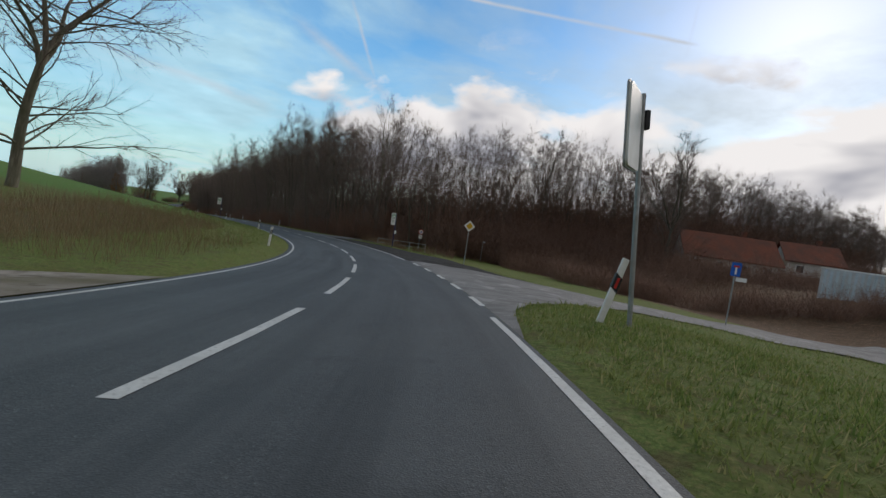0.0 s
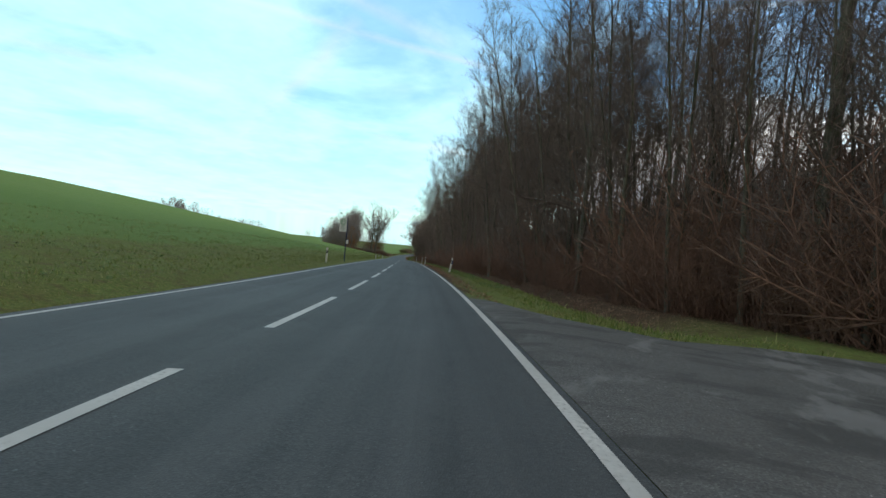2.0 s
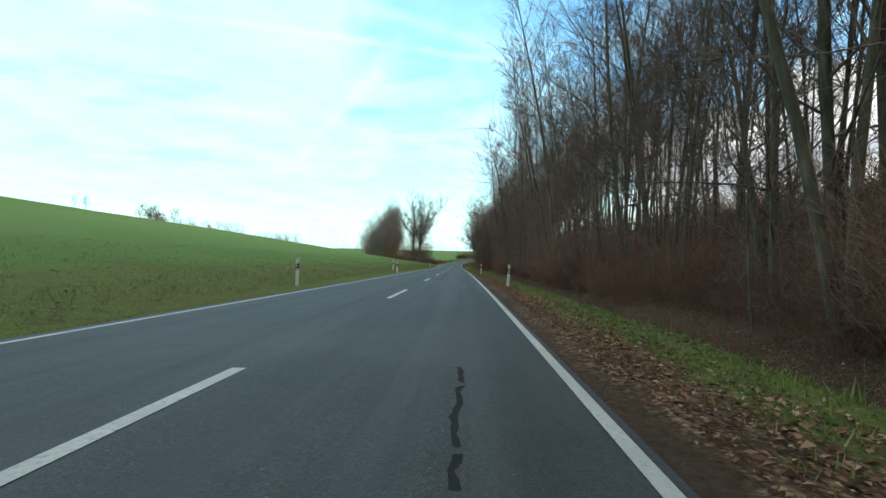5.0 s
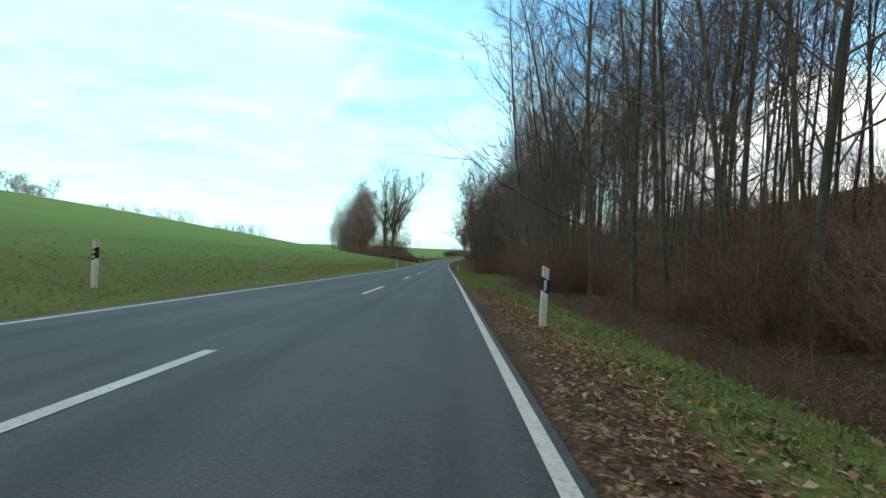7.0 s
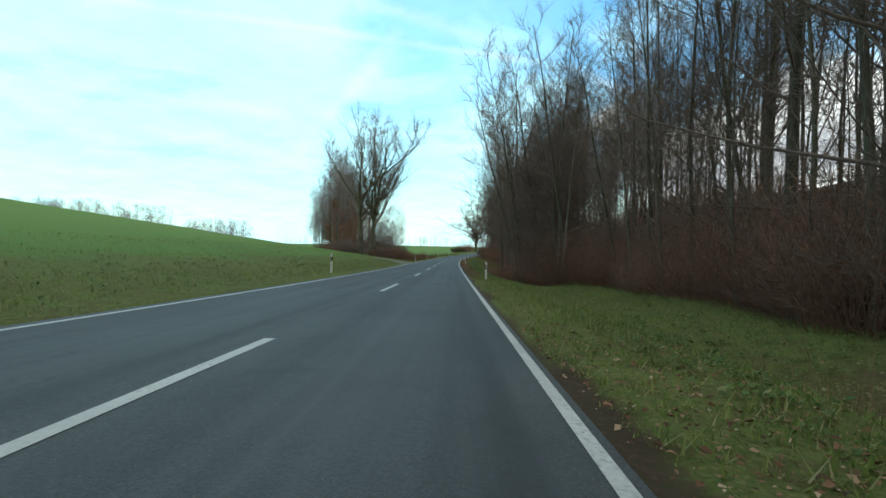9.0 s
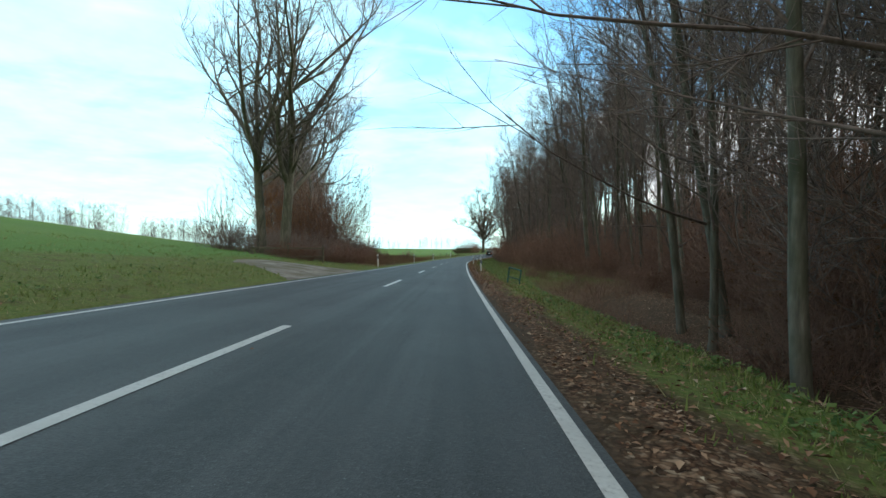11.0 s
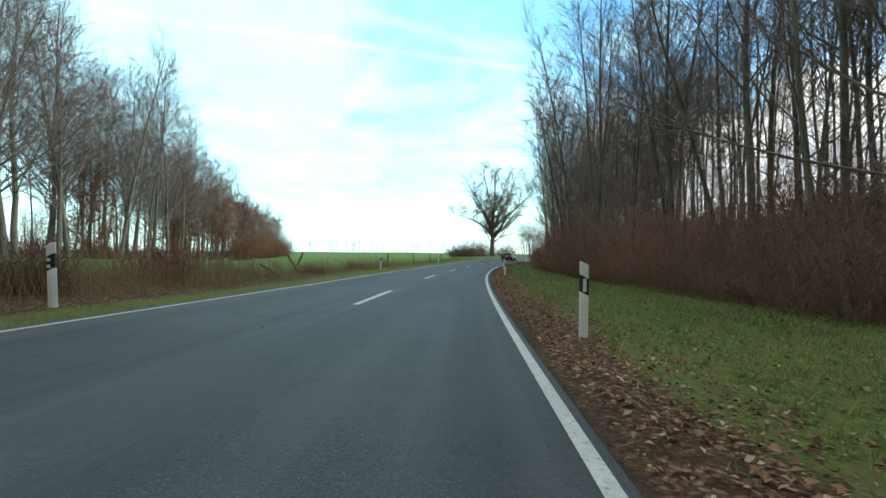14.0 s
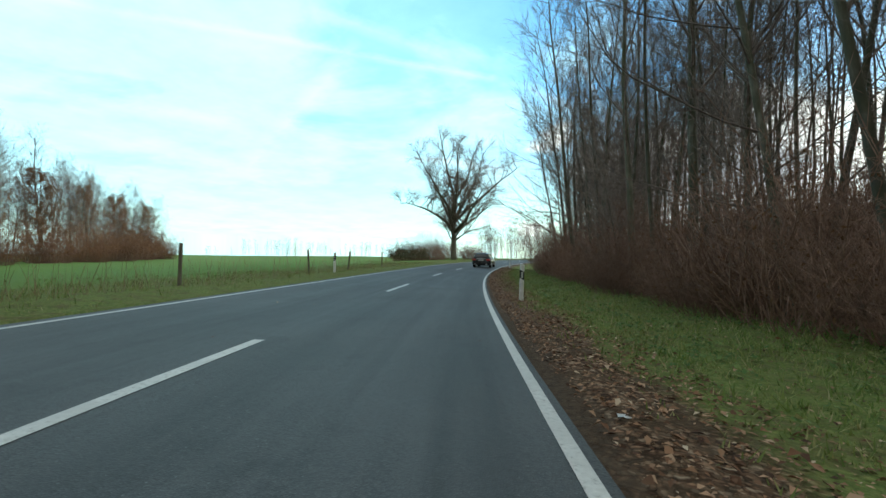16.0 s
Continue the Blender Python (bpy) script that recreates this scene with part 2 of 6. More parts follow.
def asphalt(name, dark, light, patch, wear=True, gloss=0.35):
    """Bound stone: chippings, wide patches, paler wheel tracks along the UV's v."""
    mat, nodes, links, bsdf = material(name, 0.72 if wear else 0.88, 0.0, gloss)
    chip = nodes.new("ShaderNodeTexVoronoi")
    chip.inputs["Scale"].default_value = 95.0
    tc = nodes.new("ShaderNodeTexCoord")
    links.new(tc.outputs["Object"], chip.inputs["Vector"])
    stone = ramp(nodes, links, chip.outputs["Color"], [(0.0, tuple(v * 0.7 for v in dark)), (0.72, light), (0.93, tuple(v * 1.5 for v in light)), (0.99, tuple(min(1, v * 3.5) for v in light))])
    wide = noise_node(nodes, links, 0.35, 6.0, 0.6)
    col = mix(nodes, links, ramp(nodes, links, wide, [(0.35, (0, 0, 0)), (0.7, (1, 1, 1))]), stone, mix(nodes, links, 0.75, stone, patch))
    mid = noise_node(nodes, links, 3.0, 5.0, 0.6)
    col = mix(nodes, links, mix(nodes, links, 1.0, mid, (0.35, 0.35, 0.35), "MULTIPLY"), col, tuple(v * 0.6 for v in dark))
    grit = noise_node(nodes, links, 34.0, 3.0, 0.75)
    col = mix(nodes, links, ramp(nodes, links, grit, [(0.36, (0.35, 0.35, 0.35)), (0.52, (0, 0, 0))]), col, tuple(v * 0.7 for v in dark))
    col = mix(nodes, links, ramp(nodes, links, grit, [(0.62, (0, 0, 0)), (0.76, (0.35, 0.35, 0.35))]), col, tuple(v * 1.5 for v in light))
    blot = noise_node(nodes, links, 1.3, 7.0, 0.7)
    col = mix(nodes, links, ramp(nodes, links, blot, [(0.56, (0, 0, 0)), (0.70, (0.55, 0.55, 0.55))]), col, tuple(v * 0.8 for v in dark))
    if not wear:
        damp = noise_node(nodes, links, 0.55, 7.0, 0.62, (1.0, 2.6, 1.0))
        col = mix(nodes, links, ramp(nodes, links, damp, [(0.50, (0, 0, 0)), (0.58, (0.7, 0.7, 0.7))]), col, tuple(v * 0.7 for v in dark))
        worn = noise_node(nodes, links, 0.9, 6.0, 0.6, (1.7, 0.8, 1.0))
        col = mix(nodes, links, ramp(nodes, links, worn, [(0.56, (0, 0, 0)), (0.64, (0.55, 0.55, 0.55))]), col, tuple(v * 1.35 for v in light))
    if wear:
        sepu = nodes.new("ShaderNodeSeparateXYZ")
        links.new(tc.outputs["UV"], sepu.inputs[0])
        streak = noise_node(nodes, links, 1.0, 5.0, 0.6, (2.2, 0.035, 1.0), "UV")
        col = mix(nodes, links, ramp(nodes, links, streak, [(0.42, (0, 0, 0)), (0.72, (0.55, 0.55, 0.55))]), col, patch)
        oily = noise_node(nodes, links, 0.8, 6.0, 0.65, (1.4, 0.05, 1.0), "UV")
        col = mix(nodes, links, ramp(nodes, links, oily, [(0.50, (0, 0, 0)), (0.70, (0.6, 0.6, 0.6))]), col, tuple(v * 0.75 for v in dark))
        # the wheel tracks are polished darker than the crown of the lane
        lane = nodes.new("ShaderNodeMath")
        lane.operation = "PINGPONG"
        links.new(sepu.outputs[0], lane.inputs[0])
        lane.inputs[1].default_value = 1.5
        ragged = noise_node(nodes, links, 1.0, 4.0, 0.6, (3.0, 0.12, 1.0), "UV")
        track = ramp(nodes, links, lane.outputs[0], [(0.30, (0, 0, 0)), (0.62, (1, 1, 1)), (0.98, (0, 0, 0))])
        col = mix(nodes, links, mix(nodes, links, 1.0, track, ramp(nodes, links, ragged, [(0.3, (0.1, 0.1, 0.1)), (0.7, (0.6, 0.6, 0.6))]), "MULTIPLY"), col, tuple(v * 0.95 for v in dark))
    links.new(col, bsdf.inputs["Base Color"])
    bump(nodes, links, bsdf, chip.outputs["Distance"], 0.5, 0.006)
    return mat


M_ROAD = asphalt("road_asphalt", (0.033, 0.037, 0.039), (0.076, 0.083, 0.087), (0.104, 0.113, 0.118))
M_OLD = asphalt("side_road_asphalt", (0.16, 0.155, 0.15), (0.27, 0.262, 0.255), (0.21, 0.205, 0.20), False)
M_BAY = asphalt("bay_asphalt", (0.025, 0.024, 0.023), (0.055, 0.052, 0.049), (0.070, 0.064, 0.058), False, 0.1)
M_GRAVEL = simple("gravel", [(0.33, (0.085, 0.07, 0.05)), (0.46, (0.23, 0.20, 0.165)), (0.72, (0.38, 0.35, 0.31))], 3.2, 0.95, second=(0.8, (0.12, 0.105, 0.06)), relief=0.8, dist=0.03)
M_PAINT = simple("road_paint", [(0.30, (0.20, 0.20, 0.19)), (0.44, (0.52, 0.52, 0.50)), (0.75, (0.68, 0.68, 0.65))], 26.0, 0.6,
                 second=(1.4, (0.46, 0.46, 0.44)), relief=0.4, dist=0.004)
M_WHITE = simple("white_plastic", [(0.3, (0.66, 0.66, 0.64)), (0.7, (0.80, 0.80, 0.78))], 6.0, 0.45, second=(2.5, (0.55, 0.54, 0.49)), relief=0.05)
M_BLACK = simple("black_plastic", [(0.3, (0.012, 0.012, 0.014)), (0.7, (0.03, 0.03, 0.032))], 8.0, 0.4, relief=0.05)
M_REFLECT = simple("reflector", [(0.3, (0.55, 0.55, 0.52)), (0.7, (0.72, 0.72, 0.70))], 60.0, 0.2, spec=0.6, relief=0.2)
M_BLUE = simple("blue_plastic", [(0.3, (0.010, 0.03, 0.16)), (0.7, (0.02, 0.05, 0.24))], 8.0, 0.35, relief=0.05)
M_RED = simple("red_film", [(0.3, (0.40, 0.02, 0.02)), (0.7, (0.52, 0.035, 0.025))], 8.0, 0.45, relief=0.05)
M_STEEL = simple("galvanised_steel", [(0.3, (0.26, 0.28, 0.29)), (0.7, (0.42, 0.44, 0.45))], 14.0, 0.5, 0.6, second=(3.0, (0.25, 0.25, 0.24)), relief=0.1)


# ---- the road's line: curvature, gradient and cross tilt by the length along it ----
CURV = [0.00971, 0.01116, 0.01238, 0.00754, 0.00211, -0.00029, 0.00073, 0.00036, 0.00018, -1e-05, 0.00028, 5e-05, -0.00019, -0.00092, -6e-05, -0.00294, -0.00302, -0.00363, -0.00435, -0.00501, -0.00565, -0.00628, -0.00689]
GRADE = [-0.08299, -0.03506, -0.03031, -0.03928, -0.04159, -0.04477, -0.03044, -0.02621, -0.01594, 0.00282, 0.00303, 0.00302]
TILT = [-0.07395, -0.04986, -0.00492, 0.00401, 0.03389, 0.00634, 0.04326, 0.03544, 0.03189]
SG = np.arange(-60.0, 461.0, 1.0)
_k = np.interp(SG, np.arange(-20, 421, 20), CURV)
_k[SG > 420] = CURV[-1] * 0.3
HEAD = np.cumsum(_k)
HEAD -= np.interp(0, SG, HEAD)
RX, RY = np.cumsum(-np.sin(HEAD)), np.cumsum(np.cos(HEAD))
RZ = np.cumsum(np.interp(SG, np.arange(-20, 421, 40), GRADE[:12]) * np.where(SG < -20, 0.3, 1.0))
RX, RY, RZ = (a - np.interp(0, SG, a) for a in (RX, RY, RZ))
XT = np.interp(SG, np.arange(-20, 461, 60), TILT)


def smooth(a, b, x):
    t = np.clip((x - a) / (b - a), 0, 1)
    return t * t * (3 - 2 * t)


def table(x, xs, ys):
    return np.interp(x, xs, ys)


def lump(x, y, size, seed=0.0):
    """Cheap smooth unevenness, about -1 to 1."""
    x, y = x / size, y / size
    return (np.sin(x * 1.7 + y * 0.9 + seed) + np.sin(x * -0.8 + y * 1.9 + 1.3 * seed + 2) + np.sin(x * 3.1 - y * 2.3 + seed * 2.1) * 0.5) / 2.5


def rise(s, u):
    """Height of the ground over the road's plane, s metres along and u metres to the right of the middle."""
    s, u = np.broadcast_arrays(np.asarray(s, float), np.asarray(u, float))
    v = -u
    # left: a raised verge, then the open hillside
    slope = table(s, [-60, -12, 4, 18, 45, 222, 262, 290, 320, 470], [0.0, 0.005, 0.035, 0.09, 0.14, 0.145, 0.08, 0.012, -0.022, -0.022])
    step = table(s, [-60, 2, 12, 50, 80, 470], [0.02, 0.02, 0.30, 0.26, 0.10, 0.06])
    left = step * smooth(3.5, 4.3, v) + slope * (np.clip(v, 4.3, 88) - 4.3) - 0.05 * np.clip(v - 95, 0, 900) * (slope > 0.03)
    left = left + 0.05 * lump(s, u, 2.2) * smooth(4.5, 7, v) + 0.5 * lump(s, u, 23.0, 4) * smooth(12, 40, v)
    # right: a verge, a ditch where there is one, then the floor of the wood
    ditch = table(s, [-60, 52, 58, 178, 188, 199, 205, 228, 235, 470], [0, 0, 1, 1, 0.15, 0.2, 1, 1, 0, 0])
    deep = ditch * -0.85 * smooth(4.9, 6.6, u) * (1 - 0.8 * smooth(7.0, 9.2, u))
    fall = table(s, [-60, 0, 40, 60, 470], [-0.09, -0.075, -0.05, -0.012, -0.006])
    bank = table(s, [-60, 40, 58, 70, 90, 235, 260, 330, 360, 470], [0, 0, 2.6, 5.5, 6.8, 6.8, 5.6, 5.2, 2.5, 2.0]) * smooth(11.5, 27, u)
    right = bank - 0.05 * smooth(3.3, 4.6, u) + deep + fall * np.clip(u - 4.6, 0, table(s, [-60, 60, 80, 470], [21, 21, 45, 45])) + 2.4 * smooth(27, 44, u) * (1 - smooth(60, 90, s)) + 0.05 * lump(s, u, 1.7, 2) * smooth(4.4, 6, u) + 3.0 * smooth(50, 85, u) * (1 - smooth(70, 110, s))
    return np.where(u < 0, left, right) * (np.abs(u) > 3.4) - 0.015 * (np.abs(u) > 3.4)


def spot(s, u, dz=0.0, ground=True):
    """World place of a point on the ground, s along the road and u to its right."""
    h, x, y, z, t = (np.interp(s, SG, a) for a in (HEAD, RX, RY, RZ, XT))
    up = z - np.clip(u, -6, 6) * t + dz
    if ground:
        up = up + rise(s, u)
    return np.stack(np.broadcast_arrays(x + u * np.cos(h), y + u * np.sin(h), up), -1)


def heading(s):
    return float(np.degrees(np.interp(s, SG, HEAD)))


def stand(s, u, turn=0.0, dz=0.0, lean=0.0, tip=0.0):
    """Pose of a thing that stands on the ground, turned from the road's line."""
    x, y, z = spot(s, u, dz)
    return pose(x, y, z, tip, lean, heading(s) + turn)


def nearest(px, py):
    s, u = np.empty(len(px)), np.empty(len(px))
    fine = np.arange(-60, 460, 1.0)
    line = spot(fine, 0.0, 0, False)
    for a in range(0, len(px), 4000):
        b = slice(a, a + 4000)
        d = (px[b, None] - line[:, 0]) ** 2 + (py[b, None] - line[:, 1]) ** 2
        k = d.argmin(1)
        h = np.interp(fine[k], SG, HEAD)
        dx, dy = px[b] - line[k, 0], py[b] - line[k, 1]
        s[b] = fine[k]
        u[b] = np.where(dx * np.cos(h) + dy * np.sin(h) < 0, -1, 1) * np.sqrt(d[np.arange(len(k)), k])
    return s, u


def land(px, py):
    """Height of the ground at world places."""
    s, u = nearest(np.atleast_1d(np.asarray(px, float)), np.atleast_1d(np.asarray(py, float)))
    return spot(s, u)[..., 2]


# ---- mesh helpers ----
def mesh_of(name, verts, faces, mats=(), slots=None, shade=False):
    me = bpy.data.meshes.new(name)
    faces = np.asarray(faces, np.int32)
    k = faces.shape[1]
    me.vertices.add(len(verts))
    me.vertices.foreach_set("co", np.asarray(verts, np.float32).ravel())
    me.loops.add(faces.size)
    me.loops.foreach_set("vertex_index", faces.ravel())
    me.polygons.add(len(faces))
    me.polygons.foreach_set("loop_start", np.arange(0, faces.size, k, dtype=np.int32))
    for m in mats:
        me.materials.append(m)
    if slots is not None:
        me.polygons.foreach_set("material_index", np.asarray(slots, np.int32))
    if shade:
        me.polygons.foreach_set("use_smooth", np.ones(len(faces), bool))
    me.update(calc_edges=True)
    return me


def part(name, bm, mat, parent, label=""):
    me = bpy.data.meshes.new(name)
    bm.to_mesh(me)
    bm.free()
    if mat:
        me.materials.append(mat)
    ob = new(name, me)
    ob.parent = parent
    if label:
        ob["label"] = label
    return ob


def box(bm, size, at=(0, 0, 0), bevel=0.0, m=None):
    got = bmesh.ops.create_cube(bm, size=1.0, matrix=(m or Matrix()) @ Matrix.Translation(at) @ Matrix.Diagonal((*size, 1)))
    if bevel:
        edges = list({e for v in got["verts"] for e in v.link_edges})
        bmesh.ops.bevel(bm, geom=edges, offset=bevel, segments=1, affect="EDGES")
    return bm


def tube(bm, r0, r1, a, b, sides=10):
    a, b = Vector(a), Vector(b)
    m = Matrix.Translation((a + b) / 2) @ (b - a).to_track_quat("Z", "Y").to_matrix().to_4x4()
    bmesh.ops.create_cone(bm, cap_ends=True, segments=sides, radius1=r0, radius2=r1, depth=(b - a).length, matrix=m)
    return bm


def sheet(name, s_list, u_list, mat, dz=0.0, skirt=0.0):
    """A strip of surface that follows the road; u_list may be a function of s."""
    rows, faces = [], []
    for s in s_list:
        us = np.asarray(u_list(s) if callable(u_list) else u_list, float)
        rows.append(spot(np.full(len(us), s), us, dz, False) if not skirt else spot(np.full(len(us), s), us, dz))
    n = len(rows[0])
    for i in range(len(rows) - 1):
        for j in range(n - 1):
            faces.append((i * n + j, i * n + j + 1, (i + 1) * n + j + 1, (i + 1) * n + j))
    me = mesh_of(name, np.concatenate(rows), faces, [mat], shade=True)
    uv = me.uv_layers.new(name="UVMap")
    grid = np.array([(u, s) for s in s_list for u in np.asarray(u_list(s) if callable(u_list) else u_list, float)])
    idx = np.empty(len(me.loops), np.int32)
    me.loops.foreach_get("vertex_index", idx)
    uv.data.foreach_set("uv", grid[idx].ravel())
    return me


# paved places beside the road: side, then near and far edges as s by |u|
PAVED = {
    "side_road": (1, ([3.05, 3.4, 4.2, 6, 8.7, 45], [-0.4, 2.0, 3.6, 5.2, 7.4, 9.0]), ([3.1, 8.2, 12, 45], [17.8, 13.4, 12.8, 14.5])),
    "lay_by": (1, ([3.1, 8.3, 8.4], [17.2, 13.4, 99]), ([3.1, 4.5, 5.3, 5.65, 5.85, 8.3], [47, 43.5, 41.5, 40, 35, 27])),
    "drive": (1, ([3.1, 6, 8, 16, 16.1], [43.5, 45.0, 46.5, 48, 99]), ([3.1, 4, 5.2, 9, 16], [56.0, 53.4, 51.4, 51.0, 51.6])),
    "farm_entrance": (-1, ([3.3, 6, 14, 14.1], [-9, -9, -14, 99]), ([3.3, 5, 8, 14], [3.6, 2.2, 0.6, -2])),
    "field_entrance": (-1, ([3.3, 4.0, 5.5, 7.6, 8.5, 8.6], [225.5, 226.8, 228.4, 230.0, 233, 999]), ([3.3, 4.0, 5, 6, 7.6, 8.5], [237.0, 236.0, 235.4, 235.2, 234.6, 233.6])),
}


def paved(s, u):
    out = np.zeros(len(s), bool)
    for side, near, far in PAVED.values():
        out |= (u * side > 0) & (s > np.interp(np.abs(u), *near)) & (s < np.interp(np.abs(u), *far))
    return out


# ---- the ground: one sheet to the horizon, finer beside the road ----
def ground_material():
    mat, nodes, links, bsdf = material("ground_cover", 0.95, 0.0, 0.1)
    att = nodes.new("ShaderNodeVertexColor")
    att.layer_name = "cover"
    sepc = nodes.new("ShaderNodeSeparateColor")
    links.new(att.outputs["Color"], sepc.inputs[0])
    fine = noise_node(nodes, links, 14.0, 8.0, 0.7)
    wide = noise_node(nodes, links, 0.6, 6.0, 0.65)
    vast = noise_node(nodes, links, 0.05, 4.0, 0.5)
    clump = noise_node(nodes, links, 2.6, 6.0, 0.7)
    tc = nodes.new("ShaderNodeTexCoord")
    flake = nodes.new("ShaderNodeTexVoronoi")
    flake.inputs["Scale"].default_value = 24.0
    warp = nodes.new("ShaderNodeVectorMath")
    warp.operation = "MULTIPLY_ADD"
    fuzz = nodes.new("ShaderNodeTexNoise")
    fuzz.inputs["Scale"].default_value = 9.0
    links.new(tc.outputs["Object"], fuzz.inputs["Vector"])
    links.new(fuzz.outputs["Color"], warp.inputs[0])
    warp.inputs[1].default_value = (0.14, 0.14, 0.14)
    links.new(tc.outputs["Object"], warp.inputs[2])
    links.new(warp.outputs[0], flake.inputs["Vector"])
    one = nodes.new("ShaderNodeSeparateColor")
    links.new(flake.outputs["Color"], one.inputs[0])
    gap = ramp(nodes, links, flake.outputs["Distance"], [(0.30, (1, 1, 1)), (0.66, (0.38, 0.38, 0.38))])
    rough_grass = ramp(nodes, links, fine, [(0.28, (0.055, 0.075, 0.022)), (0.50, (0.145, 0.195, 0.052)), (0.74, (0.27, 0.285, 0.10))])
    rough_grass = mix(nodes, links, 0.28, rough_grass, mix(nodes, links, 1.0, ramp(nodes, links, one.outputs[0], [(0.0, (0.06, 0.105, 0.024)), (0.55, (0.17, 0.235, 0.058)), (0.80, (0.26, 0.26, 0.095)), (1.0, (0.32, 0.20, 0.11))]), gap, "MULTIPLY"))
    rough_grass = mix(nodes, links, ramp(nodes, links, clump, [(0.50, (0, 0, 0)), (0.64, (0.7, 0.7, 0.7))]), rough_grass, mix(nodes, links, fine, (0.04, 0.032, 0.016), (0.19, 0.145, 0.075)))
    rough_grass = mix(nodes, links, ramp(nodes, links, wide, [(0.45, (0, 0, 0)), (0.70, (0.5, 0.5, 0.5))]), rough_grass, (0.13, 0.115, 0.045))
    field = ramp(nodes, links, fine, [(0.3, (0.07, 0.14, 0.032)), (0.7, (0.155, 0.26, 0.068))])
    field = mix(nodes, links, ramp(nodes, links, vast, [(0.4, (0, 0, 0)), (0.65, (0.5, 0.5, 0.5))]), field, (0.15, 0.21, 0.065))
    litter = mix(nodes, links, 1.0, ramp(nodes, links, one.outputs[1], [(0.0, (0.06, 0.033, 0.020)), (0.4, (0.175, 0.098, 0.058)), (0.75, (0.30, 0.185, 0.115)), (1.0, (0.44, 0.32, 0.22))]), gap, "MULTIPLY")
    litter = mix(nodes, links, ramp(nodes, links, clump, [(0.44, (0, 0, 0)), (0.60, (0.7, 0.7, 0.7))]), litter, mix(nodes, links, fine, (0.035, 0.026, 0.016), (0.12, 0.085, 0.052)))
    soil = ramp(nodes, links, fine, [(0.3, (0.035, 0.025, 0.017)), (0.7, (0.11, 0.075, 0.05))])

    def edged(out):
        m1 = nodes.new("ShaderNodeMath")
        m1.operation = "MULTIPLY_ADD"
        links.new(fine, m1.inputs[0])
        m1.inputs[1].default_value = 0.9
        links.new(out, m1.inputs[2])
        m2 = nodes.new("ShaderNodeMapRange")
        m2.inputs["From Min"].default_value, m2.inputs["From Max"].default_value = 0.75, 1.15
        links.new(m1.outputs[0], m2.inputs["Value"])
        return m2.outputs[0]

    col = mix(nodes, links, edged(sepc.outputs["Green"]), rough_grass, field)
    col = mix(nodes, links, edged(sepc.outputs["Red"]), col, litter)
    col = mix(nodes, links, edged(sepc.outputs["Blue"]), col, soil)
    links.new(col, bsdf.inputs["Base Color"])
    bump(nodes, links, bsdf, fine, 0.8, 0.05)
    return mat


M_GROUND = ground_material()


def cover_of(s, u):
    """What lies on the ground: dead leaves, young crop, bare soil, as weights."""
    s, u = np.asarray(s, float), np.asarray(u, float)
    v = -u
    ragged = 0.6 * lump(s, u, 1.3, 1)
    leaves = smooth(2.85, 2.98, u) * (1 - smooth(3.75, 4.4, u + 0.5 * ragged)) * table(s, [-60, 54, 62, 80, 155, 162, 200, 206, 480], [0, 0, 0.5, 0.85, 0.85, 0.35, 0.35, 0.85, 0.85])
    leaves = np.maximum(leaves, smooth(5.2, 6.2, u) * table(s, [-60, 50, 60, 178, 186, 200, 205, 230, 238, 480], [0, 0, 0.9, 0.9, 0, 0, 0.9, 0.9, 0, 0]))
    leaves = np.maximum(leaves, smooth(9.0, 11.0, u + ragged) * smooth(40, 60, s))
    crop = smooth(6.5, 11.0, v + 2 * ragged) * smooth(20, 40, s) * (1 - smooth(240, 262, s))
    crop = np.maximum(crop, smooth(5.5, 8.0, v + ragged) * smooth(262, 280, s) * 0.75)
    leaves = np.maximum(leaves, smooth(3.6, 4.2, v) * (1 - smooth(7.5, 9.5, v + ragged)) * table(s, [-60, 240, 247, 276, 292, 480], [0, 0, 0.9, 0.9, 0.2, 0.1]))
    leaves = np.maximum(leaves, smooth(6.5, 8.5, v + ragged) * (1 - smooth(13, 16, v)) * table(s, [-60, 0, 6, 26, 40, 480], [0, 0, 0.55, 0.55, 0, 0]))
    leaves = np.maximum(leaves, smooth(19, 23, u + ragged) * (1 - smooth(45, 60, s)) * 0.9)
    soil = smooth(12, 16, u) * smooth(44, 58, s)
    soil = np.maximum(soil, smooth(6.0, 7.4, u) * (1 - smooth(8.5, 10, u)) * table(s, [-60, 56, 66, 178, 186, 204, 228, 235, 480], [0, 0, 0.5, 0.5, 0, 0.5, 0.5, 0, 0]))
    soil = np.maximum(soil, smooth(2.85, 2.98, u) * (1 - smooth(3.08, 3.36, u + 0.35 * ragged)) * smooth(52, 60, s) * 0.7)
    return np.stack([leaves, crop, soil, np.ones_like(leaves)], -1)


